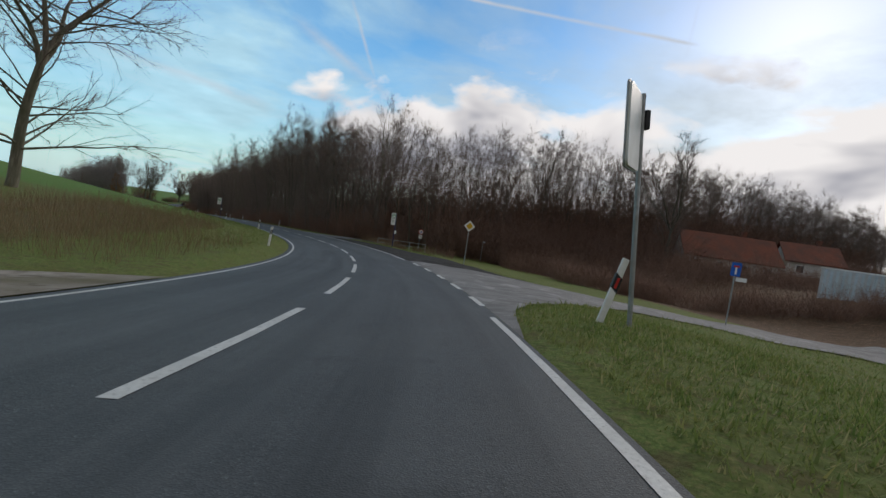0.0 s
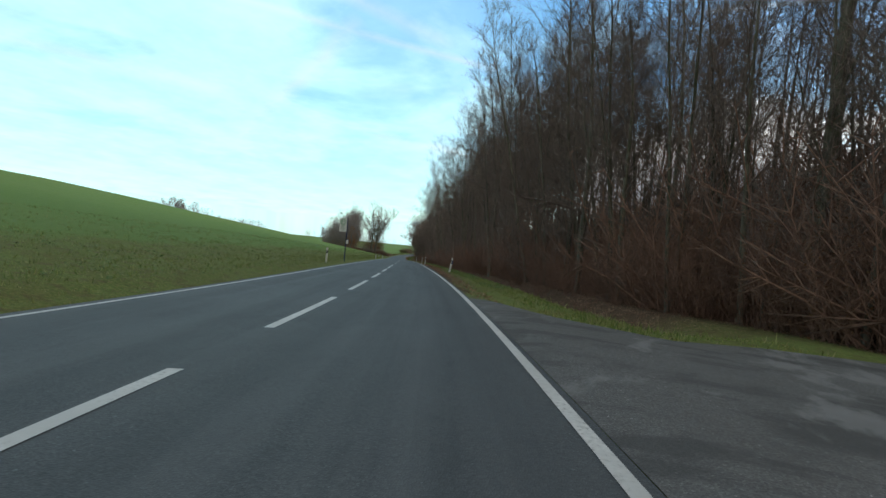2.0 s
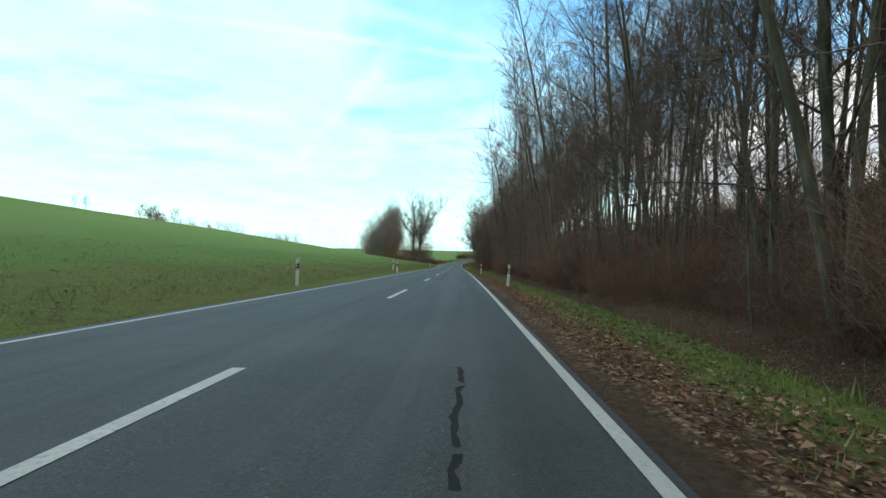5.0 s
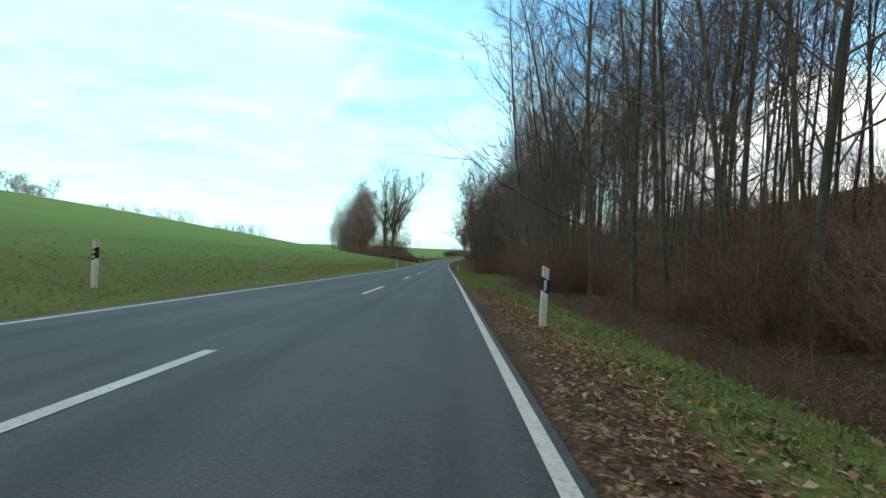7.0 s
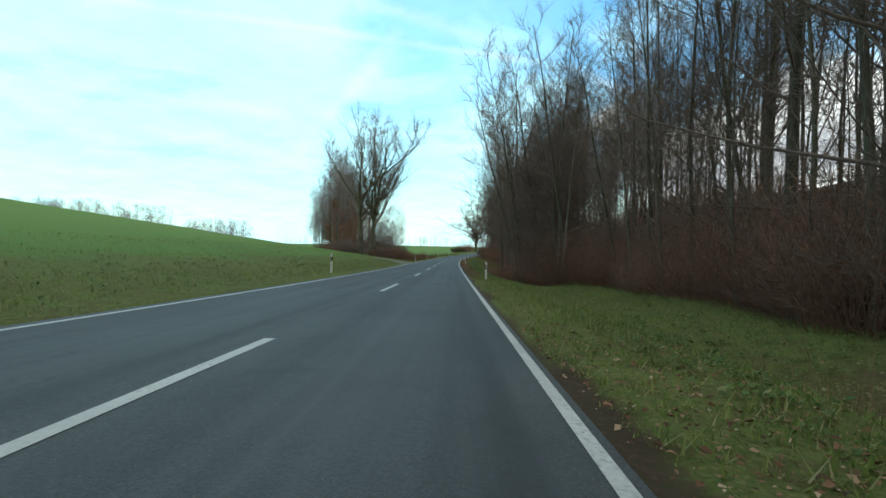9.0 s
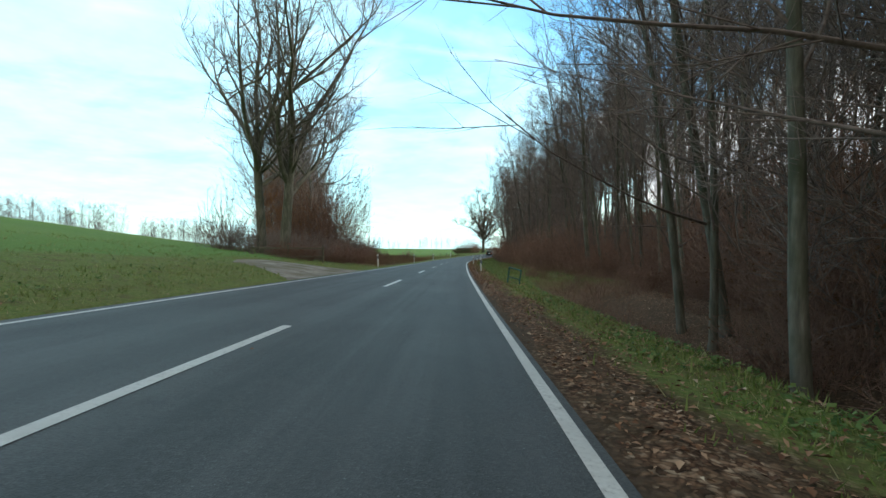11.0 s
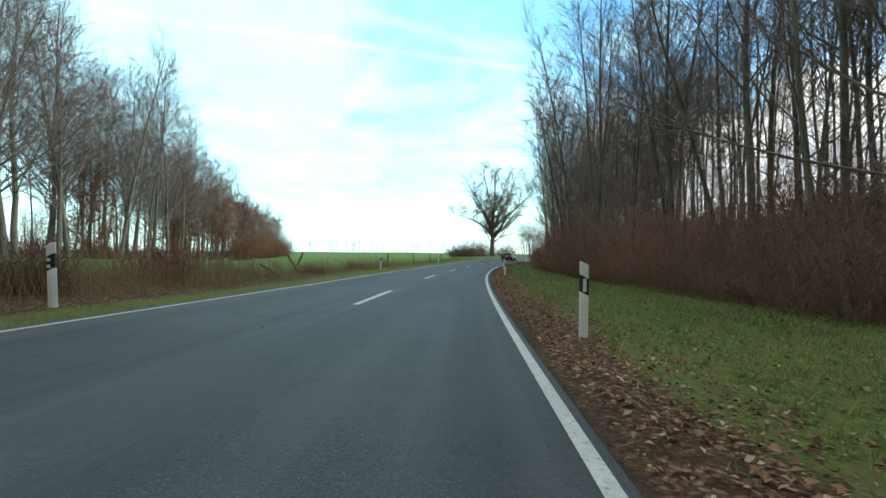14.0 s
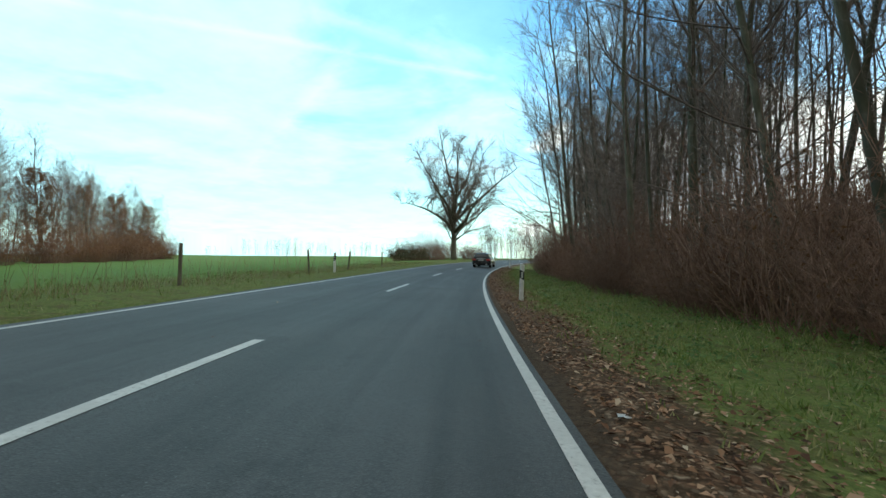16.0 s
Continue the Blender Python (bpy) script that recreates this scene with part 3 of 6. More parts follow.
def build_ground():
    us = np.concatenate([-np.geomspace(42, 7.2, 16), np.arange(-7.0, -3.39, 0.3), [-3.3, -2.0, 2.0, 2.9, 2.99, 3.2], np.arange(3.4, 11.2, 0.3), np.geomspace(11.4, 42, 14)])
    ss = np.arange(-58, 456, 1.2)
    S, U = np.meshgrid(ss, us, indexing="ij")
    S, U = S.ravel(), U.ravel()
    near = spot(S, U, np.interp(U, [-3.4, -3.3, 2.9, 2.99, 3.2, 3.4], [0.03, -0.06, -0.06, -0.006, 0.004, 0.03]) - 0.045 * paved(S, U))
    n = len(us)
    i, j = np.meshgrid(np.arange(len(ss) - 1), np.arange(n - 1), indexing="ij")
    a = (i * n + j).ravel()
    f1 = np.stack([a, a + 1, a + n + 1, a + n], -1)
    out = np.concatenate([-np.geomspace(3600, 340, 14), np.arange(-330, 180, 6.0), np.geomspace(190, 3600, 16)])
    far = np.concatenate([-np.geomspace(3600, 80, 16), np.arange(-72, 470, 6.0), np.geomspace(480, 3600, 16)])
    X, Y = np.meshgrid(out, far, indexing="ij")
    X, Y = X.ravel(), Y.ravel()
    s2, u2 = nearest(X, Y)
    P = spot(s2, u2)
    Z = P[:, 2] - 2.5 * (np.abs(u2) < 36)
    away = np.maximum(np.abs(u2) - 150, 0)
    Z = Z - 0.012 * away + 0.8 * lump(X, Y, 60, 3) * smooth(60, 200, np.abs(u2)) * (away < 1500)
    Z = np.maximum(Z, -60)
    m = len(far)
    i, j = np.meshgrid(np.arange(len(out) - 1), np.arange(m - 1), indexing="ij")
    b = (i * m + j).ravel() + len(near)
    f2 = np.stack([b, b + m, b + m + 1, b + 1], -1)
    me = mesh_of("ground", np.concatenate([near, np.stack([X, Y, Z], -1)]), np.concatenate([f1, f2]), [M_GROUND], shade=True)
    att = me.color_attributes.new("cover", "FLOAT_COLOR", "POINT")
    att.data.foreach_set("color", np.concatenate([cover_of(S, U), cover_of(s2, u2)]).ravel())
    return tagged(new("ground", me), "rough grass verges, green winter field and leaf-strewn wood floor", "ground", kind="structure")


ground = build_ground()

# ---- the road ----
LINE_R, LINE_L, DASH0 = 2.885, -3.06, -3.28
road = tagged(new("road", sheet("road", np.arange(-58, 450, 2.0), [-3.32, -3.2, -2.0, -1.0, 0, 1.0, 2.0, 2.9, 2.96, 3.0], M_ROAD)),
              "dark grey asphalt country road with worn white markings", "road", kind="structure")


def marking(name, s0, s1, u, wide, label=""):
    n = max(2, int((s1 - s0) / 1.5) + 1)
    me = sheet(name, np.linspace(s0, s1, n), [u - wide / 2, u + wide / 2], M_PAINT, 0.005)
    ob = new(name, me)
    ob.parent = road
    if label:
        ob["label"] = label
    return ob


marking("edge_line", -57, 449, LINE_L, 0.10, "white edge line")
marking("edge_line", -57, 1.2, LINE_R, 0.10, "white edge line")
marking("edge_line", 18.4, 36.75, LINE_R, 0.10)
marking("edge_line", 36.95, 449, LINE_R, 0.10)
for s0 in (2.6, 5.65, 8.7, 11.7, 14.7):
    marking("junction_dash", s0, s0 + 1.5, 2.97, 0.12)
for k in range(-9, 15):
    marking("centre_dash", DASH0 + 6 * k, DASH0 + 6 * k + 4, 0.0, 0.13)
for k in range(8, 36):
    marking("centre_dash", DASH0 + 12 * k, DASH0 + 12 * k + 4, 0.0, 0.13)


# ---- delineator posts ----
def delineator(side, blue):
    """A hollow plastic roadside post with a slanted top, a black band and its reflectors."""
    thing = new("delineator_post")
    bm = bmesh.new()
    w, d, h = 0.12, 0.085, 1.02
    ring = [(-w / 2, -d * 0.1), (-w * 0.32, -d / 2), (w * 0.32, -d / 2), (w / 2, -d * 0.1), (w * 0.38, d / 2), (-w * 0.38, d / 2)]
    low = [bm.verts.new((x, y, -0.25)) for x, y in ring]
    top = [bm.verts.new((x, y, h - (0.05 if (x * side) > 0 else 0.0))) for x, y in ring]
    for k in range(6):
        bm.faces.new((low[k], low[(k + 1) % 6], top[(k + 1) % 6], top[k]))
    bm.faces.new(top)
    part("body", bm, M_WHITE, thing)
    bm = bmesh.new()
    a = [bm.verts.new((x * 1.04, y * 1.06, 0.60 - x * side * 0.55)) for x, y in ring]
    b = [bm.verts.new((x * 1.04, y * 1.06, 0.82 - x * side * 0.55)) for x, y in ring]
    for k in range(6):
        bm.faces.new((a[k], a[(k + 1) % 6], b[(k + 1) % 6], b[k]))
    bm.faces.new(b)
    bm.faces.new(a[::-1])
    band = part("band", bm, M_BLACK, thing, "black slanted band")
    if side > 0:
        part("reflector", box(bmesh.new(), (0.045, 0.012, 0.17), (0, -d / 2 - 0.008, 0.71), 0.004), M_REFLECT, band, "pale rectangular reflector")
    else:
        for z in (0.655, 0.755):
            bm = bmesh.new()
            tube(bm, 0.028, 0.028, (0, -d / 2 - 0.002, z), (0, -d / 2 - 0.014, z), 14)
            part("reflector", bm, M_REFLECT, band, "round reflector")
    if blue:
        part("wildlife_warner", box(bmesh.new(), (0.035, 0.10, 0.20), (0.072 * side, 0.0, 0.70), 0.008), M_BLUE, thing, "dark blue plastic wildlife warner")
    return tagged(thing, "white plastic delineator post with a black band in the verge grass", "delineator post", group="delineator posts")


post_kinds = {(sd, bl): delineator(sd, bl) for sd, bl in ((1, True), (1, False), (-1, False))}
POSTS = [(74.7, 4.05, True, 7), (105.6, 3.6, False, 2), (124.8, 4.0, False, 3), (147.5, 3.88, True, 1), (199.9, 3.9, False, 0), (244.3, 3.9, True, -3),
         (269.7, 3.78, False, 0), (292.7, 3.98, True, 0), (307.9, 3.8, False, 1), (347.7, 3.7, False, 0),
         (18.2, -4.15, False, 4), (44.9, -4.36, False, 5), (74.9, -4.05, False, 1), (120.5, -3.88, False, 0), (144.5, -3.7, False, 1), (149.2, -4.75, False, 1),
         (198.2, -4.06, False, 0), (244.8, -3.89, False, -2), (270.3, -4.07, False, -3), (292.4, -4.02, False, 0), (317.2, -4.42, False, 0)]
used = set()
for s, u, bl, lean in POSTS:
    key = (1 if u > 0 else -1, bl)
    m = stand(s, u, 0, 0, lean)
    if key in used:
        copy_thing(post_kinds[key], m)
    else:
        post_kinds[key].matrix_basis = m
        used.add(key)

# ---- trees and shrubs ----
M_BARK = simple("bark", [(0.3, (0.06, 0.052, 0.042)), (0.55, (0.17, 0.155, 0.12)), (0.8, (0.31, 0.29, 0.235))], 5.0, 0.95,
                second=(0.9, (0.075, 0.080, 0.048)), relief=0.9, dist=0.03, stretch=(1.6, 1.6, 0.25), per_object=0.28)
M_TWIG = simple("twig_bark", [(0.3, (0.10, 0.076, 0.064)), (0.7, (0.25, 0.195, 0.165))], 7.0, 0.95, relief=0.4, per_object=0.25)
M_STEM = simple("shrub_stem", [(0.3, (0.105, 0.060, 0.043)), (0.7, (0.30, 0.180, 0.130))], 6.0, 0.95, relief=0.3, per_object=0.25)
M_DRYLEAF = simple("withered_leaf", [(0.3, (0.085, 0.042, 0.022)), (0.7, (0.21, 0.115, 0.055))], 3.0, 0.9, relief=0.2, per_object=0.25)
M_HEDGE = simple("hedge_leaf", [(0.3, (0.018, 0.035, 0.012)), (0.7, (0.05, 0.085, 0.025))], 4.0, 0.8, relief=0.2, per_object=0.2)


def let_through(mat, share):
    """Lets light through thin leaves and blades."""
    nodes, links = mat.node_tree.nodes, mat.node_tree.links
    bsdf = nodes["Principled BSDF"]
    thin_leaf = nodes.new("ShaderNodeBsdfTranslucent")
    links.new(bsdf.inputs["Base Color"].links[0].from_socket, thin_leaf.inputs["Color"])
    both = nodes.new("ShaderNodeMixShader")
    both.inputs[0].default_value = share
    links.new(bsdf.outputs[0], both.inputs[1])
    links.new(thin_leaf.outputs[0], both.inputs[2])
    links.new(both.outputs[0], nodes["Material Output"].inputs["Surface"])
    return mat


let_through(M_DRYLEAF, 0.4)


def tubes(p0, p1, r0, r1, sides):
    """Open tapered prisms from p0 to p1, all at once."""
    p0, p1 = np.asarray(p0, float), np.asarray(p1, float)
    n = len(p0)
    d = p1 - p0
    d = d / np.maximum(np.linalg.norm(d, axis=1, keepdims=True), 1e-6)
    ref = np.where(np.abs(d[:, 2:3]) > 0.9, [[1.0, 0, 0]], [[0, 0, 1.0]])
    a = np.cross(d, ref)
    a /= np.linalg.norm(a, axis=1, keepdims=True)
    b = np.cross(d, a)
    ang = np.arange(sides) * 2 * np.pi / sides
    ring = np.cos(ang)[None, :, None] * a[:, None] + np.sin(ang)[None, :, None] * b[:, None]
    low = p0[:, None] + ring * np.asarray(r0)[:, None, None]
    top = p1[:, None] + ring * np.asarray(r1)[:, None, None]
    verts = np.concatenate([low, top], 1).reshape(-1, 3)
    k = np.arange(sides)
    f = np.stack([k, (k + 1) % sides, (k + 1) % sides + sides, k + sides], -1)
    faces = (f[None] + (np.arange(n) * 2 * sides)[:, None, None]).reshape(-1, 4)
    return verts, np.concatenate([faces[:, :3], faces[:, [0, 2, 3]]])


def spikes(p0, p1, r0):
    """Three-sided twigs that end in a point."""
    n = len(p0)
    low, _ = tubes(p0, p1, r0, r0, 3)
    verts = np.concatenate([low.reshape(n, 6, 3)[:, :3], np.asarray(p1)[:, None]], 1).reshape(-1, 3)
    f = np.array([(0, 1, 3), (1, 2, 3), (2, 0, 3)])
    return verts, (f[None] + (np.arange(n) * 4)[:, None, None]).reshape(-1, 3)


def joined(sets):
    vs, fs, n = [], [], 0
    for v, f in sets:
        vs.append(v)
        fs.append(f + n)
        n += len(v)
    return np.concatenate(vs), np.concatenate(fs)


def strands(pts, radii, sides):
    """Unbroken tapered tubes along many lines of equal count: pts is lines x points x 3."""
    pts, radii = np.asarray(pts, float), np.asarray(radii, float)
    n, m = pts.shape[:2]
    d = np.empty_like(pts)
    d[:, 0], d[:, -1] = pts[:, 1] - pts[:, 0], pts[:, -1] - pts[:, -2]
    d[:, 1:-1] = pts[:, 2:] - pts[:, :-2]
    d /= np.maximum(np.linalg.norm(d, axis=2, keepdims=True), 1e-6)
    whole = pts[:, -1] - pts[:, 0]
    whole /= np.maximum(np.linalg.norm(whole, axis=1, keepdims=True), 1e-6)
    ref = np.where(np.abs(whole[:, 2:3]) > 0.75, [[1.0, 0.13, 0]], [[0.11, 0, 1.0]])[:, None]
    a = np.cross(d, ref)
    a /= np.maximum(np.linalg.norm(a, axis=2, keepdims=True), 1e-6)
    b = np.cross(d, a)
    ang = np.arange(sides) * 2 * np.pi / sides
    ring = np.cos(ang)[:, None] * a[:, :, None] + np.sin(ang)[:, None] * b[:, :, None]
    verts = (pts[:, :, None] + ring * radii[:, :, None, None]).reshape(-1, 3)
    k = np.arange(sides)
    f = np.stack([k, (k + 1) % sides, (k + 1) % sides + sides, k + sides], -1)
    start = (np.arange(n)[:, None] * m * sides + np.arange(m - 1) * sides).reshape(-1)
    faces = (f[None] + start[:, None, None]).reshape(-1, 4)
    return verts, np.concatenate([faces[:, :3], faces[:, [0, 2, 3]]])


class Limbs:
    def __init__(self):
        self.rows, self.thin = {}, []

    def spike(self, at, end, r):
        self.thin.append((at, end, r))

    def add(self, pts, r0, r1, sides, foot=0.0):
        rs = np.linspace(r0, r1, len(pts))
        rs[0] += foot
        self.rows.setdefault((sides, len(pts)), []).append((pts, rs))

    def mesh(self):
        sets = [strands([r[0] for r in rows], [r[1] for r in rows], key[0]) for key, rows in self.rows.items()]
        if self.thin:
            sets.append(spikes(*(np.array(c) for c in zip(*self.thin))))
        return joined(sets)


def sweep(rng, start, way, length, n, wander, lift):
    """A wandering polyline that bends upward by lift."""
    pts, d = [np.array(start, float)], np.array(way, float)
    for _ in range(n):
        d = d + rng.normal(0, wander, 3) + (0, 0, lift)
        d /= np.linalg.norm(d)
        pts.append(pts[-1] + d * length / n)
    return pts


def off_axis(rng, axis, spread):
    axis = axis / np.linalg.norm(axis)
    side = np.cross(axis, rng.normal(0, 1, 3))
    side /= np.linalg.norm(side)
    return axis * math.cos(spread) + side * math.sin(spread)


def tree_mesh(seed, height, girth, clear, primaries, reach, spread, second=5, third=4, fork=0, twig=0.7, lift=0.12, droop=0.0, bole_part=0.5, flare=(0.25, 0.6), fine=0.008, dome=0.0, low=0.05, attach=1, climb=0.05, fan=(0.28, 0.52)):
    """Trunk and crown of a bare broad-leaved tree: limbs, branches and twigs in three orders."""
    rng = np.random.default_rng(seed)
    trunk, crown = Limbs(), Limbs()
    bole = sweep(rng, (0, 0, -0.3), (rng.normal(0, 0.03), rng.normal(0, 0.03), 1), height * (0.97 if not fork else bole_part), 9, 0.035, 0.02)
    trunk.add([bole[0], bole[0] + (bole[1] - bole[0]) * 0.35] + bole[1:], girth * 1.08, girth * (0.12 if not fork else 0.62), 8, girth * 0.4)
    leaders = [bole]
    for k in range(fork):
        a = 2 * np.pi * (k + rng.random() * 0.5) / fork
        f = (k * 0.618 + 0.3) % 1
        tilt = flare[0] + (flare[1] - flare[0]) * f
        up = sweep(rng, bole[9 - int(f * attach + 0.5)], (math.cos(a) * tilt, math.sin(a) * tilt, 1), height * (1 - bole_part) * rng.uniform(0.88, 1.06) * (1 - dome * f), 8, 0.13, climb)
        trunk.add(up, girth * 0.5, girth * 0.06, 6)
        leaders.append(up)
    for k in range(primaries):
        line = leaders[0] if not fork else leaders[1 + k % fork] if rng.random() < 0.8 else leaders[0]
        lo = clear if line is bole else low
        f = lo + (0.98 - lo) * ((k + rng.random()) / primaries)
        x = f * (len(line) - 1)
        i = min(int(x), len(line) - 2)
        at = line[i] + (line[i + 1] - line[i]) * (x - i)
        a = k * 2.4 + rng.normal(0, 0.4)
        sp = spread * rng.uniform(0.75, 1.2) * (1 - 0.35 * f)
        way = (math.cos(a) * math.sin(sp), math.sin(a) * math.sin(sp), math.cos(sp))
        ln = reach * (1 - 0.62 * max(0.0, f - lo) / (1 - lo)) * rng.uniform(0.7, 1.15)
        thick = girth * (0.34 if line is bole else 0.24) * (1 - 0.6 * f)
        limb = sweep(rng, at, way, ln, 5, 0.13, lift)
        (trunk if thick > 0.05 and fork else crown).add(limb, thick, thick * 0.22, 5 if thick > 0.05 else 4)
        for j in range(second):
            y = rng.uniform(0.25, 1.0) * 5
            q = min(int(y), 4)
            at2 = limb[q] + (limb[q + 1] - limb[q]) * (y - q)
            way2 = off_axis(rng, limb[q + 1] - limb[q], rng.uniform(0.4, 0.9))
            ln2 = ln * rng.uniform(*fan)
            br = sweep(rng, at2, way2, ln2, 2, 0.18, lift * 0.7 - droop)
            crown.add(br, max(thick * 0.32, 0.010), 0.006, 3)
            for _ in range(third):
                z = rng.uniform(0.2, 1.0) * 2
                w = min(int(z), 1)
                at3 = br[w] + (br[w + 1] - br[w]) * (z - w)
                way3 = off_axis(rng, br[w + 1] - br[w], rng.uniform(0.3, 0.85))
                tw = sweep(rng, at3, way3, twig * rng.uniform(0.5, 1.3), 1, 0.15, 0.05 - droop)
                crown.spike(tw[0], tw[1], fine)
    return trunk.mesh(), crown.mesh()


# paler bark and twigs for field trees; on far_trees they stand in for haze
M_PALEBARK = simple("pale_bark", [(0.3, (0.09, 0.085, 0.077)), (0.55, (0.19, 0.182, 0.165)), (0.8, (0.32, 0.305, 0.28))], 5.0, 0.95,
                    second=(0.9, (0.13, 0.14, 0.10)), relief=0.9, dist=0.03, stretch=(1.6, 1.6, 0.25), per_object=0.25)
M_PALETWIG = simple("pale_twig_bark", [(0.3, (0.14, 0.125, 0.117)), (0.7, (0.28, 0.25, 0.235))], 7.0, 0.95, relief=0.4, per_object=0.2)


def tree_thing(name, label, seed, group, mats=None, **kw):
    (tv, tf), (cv, cf) = tree_mesh(seed, **kw)
    thing = new(name)
    for pname, v, f, mat in (("trunk", tv, tf, (mats or (M_BARK, M_TWIG))[0]), ("crown", cv, cf, (mats or (M_BARK, M_TWIG))[1])):
        ob = new(pname, mesh_of(pname, v, f, [mat], shade=True))
        ob.parent = thing
    return tagged(thing, label, "tree", group=group)


class Placer:
    """Sets the first of each kind in its place and copies it for the next ones."""

    def __init__(self, kinds):
        self.kinds, self.fresh = kinds, set(range(len(kinds)))

    def put(self, k, m, scale=1.0):
        if k in self.fresh:
            self.fresh.discard(k)
            ob = self.kinds[k]
            ob.matrix_basis = m
        else:
            ob = copy_thing(self.kinds[k], m)
        ob.scale = (scale, scale, scale)
        return ob


rng = np.random.default_rng(11)
WOOD = [dict(height=rng.uniform(18.0, 22.0), girth=g, clear=c, primaries=p, reach=r, spread=sp, second=9, third=7, twig=1.0, fine=0.0056)
        for g, c, p, r, sp in ((0.125, 0.32, 22, 4.6, 0.85), (0.15, 0.28, 23, 5.4, 0.9), (0.09, 0.40, 18, 3.4, 0.75), (0.20, 0.34, 24, 5.2, 0.9),
                               (0.11, 0.16, 25, 5.0, 1.0), (0.15, 0.12, 27, 6.0, 1.15))]
wood_kinds = [tree_thing("wood_tree", "slender bare grey-brown tree at the edge of the wood", 40 + k, "trees of the wood", **kw) for k, kw in enumerate(WOOD)]
wood = Placer(wood_kinds)


def wood_edge(s):
    return table(s, [40, 47, 53, 60, 100, 178, 188, 198, 205, 216, 224, 232, 240, 255, 282, 313, 340, 460], [22, 15, 11.0, 9.2, 8.7, 9.0, 11.8, 11.8, 9.2, 9.0, 10.2, 11.0, 12.0, 11.8, 11.3, 9.7, 10.0, 10.3])


def shrub_mesh(seed, height, radius, stems, twigs, leaves, sides=3, thick=0.011):
    rng = np.random.default_rng(seed)
    limbs, leaf = Limbs(), []
    for _ in range(stems):
        a, r = rng.uniform(0, 2 * np.pi), radius * math.sqrt(rng.random())
        base = (math.cos(a) * r * 0.7, math.sin(a) * r * 0.7, -0.1)
        h = height * rng.uniform(0.45, 1.0) * (1 - 0.35 * (r / radius) ** 2)
        way = (math.cos(a) * 0.4 * r / radius + rng.normal(0, 0.2), math.sin(a) * 0.4 * r / radius + rng.normal(0, 0.2), 1)
        st = sweep(rng, base, way, h, 2, 0.3, 0.0)
        for q in st:
            q[:2] *= min(1.0, 1.35 * radius / max(1e-6, math.hypot(q[0], q[1])))
        limbs.add(st, thick, thick * 0.4, sides)
        for _ in range(twigs):
            z = rng.uniform(0.25, 1.0) * 2
            w = min(int(z), 1)
            at = st[w] + (st[w + 1] - st[w]) * (z - w)
            way3 = off_axis(rng, st[w + 1] - st[w], rng.uniform(0.3, 1.35))
            end = at + way3 * rng.uniform(0.25, 0.9) * min(1.0, 0.35 + 0.18 * height)
            limbs.spike(at, end, thick * 0.6)
            if rng.random() < leaves:
                leaf.append(at + (end - at) * rng.uniform(0.4, 1.0))
    return limbs.mesh(), np.array(leaf).reshape(-1, 3)


def leaf_cards(rng, at, size):
    """Small folded leaves, four corners each."""
    n = len(at)
    a = rng.normal(0, 1, (n, 3))
    a /= np.linalg.norm(a, axis=1, keepdims=True)
    b = np.cross(a, rng.normal(0, 1, (n, 3)))
    b /= np.linalg.norm(b, axis=1, keepdims=True)
    c = np.cross(a, b)
    k = size * rng.uniform(0.6, 1.3, (n, 1))
    v = np.stack([at - a * k, at + b * k * 0.5 + c * k * 0.2, at + a * k, at - b * k * 0.5 + c * k * 0.2], 1).reshape(-1, 3)
    i = np.arange(n)[:, None] * 4
    f = np.concatenate([i + [[0, 1, 2]], i + [[0, 2, 3]]])
    return v, f


def shrub_thing(name, label, seed, group, mat=None, leafmat=None, leafsize=0.035, **kw):
    (v, f), at = shrub_mesh(seed, **kw)
    thing = new(name)
    ob = new("stem_clump", mesh_of("stem_clump", v, f, [mat or M_STEM]))
    ob.parent = thing
    if len(at):
        lv, lf = leaf_cards(np.random.default_rng(seed), at, leafsize)
        ob = new("foliage", mesh_of("foliage", lv, lf, [leafmat or M_DRYLEAF]))
        ob.parent = thing
    return tagged(thing, label, "shrub", group=group)


shrubs = Placer([shrub_thing("shrub", "dense bare brown shrub below the trees of the wood", 70 + k, "shrubs along the wood",
                             height=h, radius=r, stems=n, twigs=11, leaves=lf, thick=0.010)
                 for k, (h, r, n, lf) in enumerate(((4.0, 1.6, 150, 0.35), (5.0, 1.7, 160, 0.3), (2.8, 1.4, 130, 0.4), (6.4, 1.8, 160, 0.22), (1.9, 1.3, 110, 0.4)))])


def leaning(s, u, rng, lean):
    """Pose of a tree turned at random that leans to the right of the road by lean degrees."""
    x, y, z = spot(s, u)
    return pose(x, y, z, 0, 0, heading(s)) @ pose(0, 0, 0, rng.normal(0, 1.5), lean, 0) @ pose(0, 0, 0, 0, 0, rng.uniform(0, 360))


def turned(s, u, rng, dz=0.0):
    return stand(s, u, rng.uniform(0, 360), dz, rng.normal(0, 1.5), rng.normal(0, 1.5))


rng = np.random.default_rng(5)
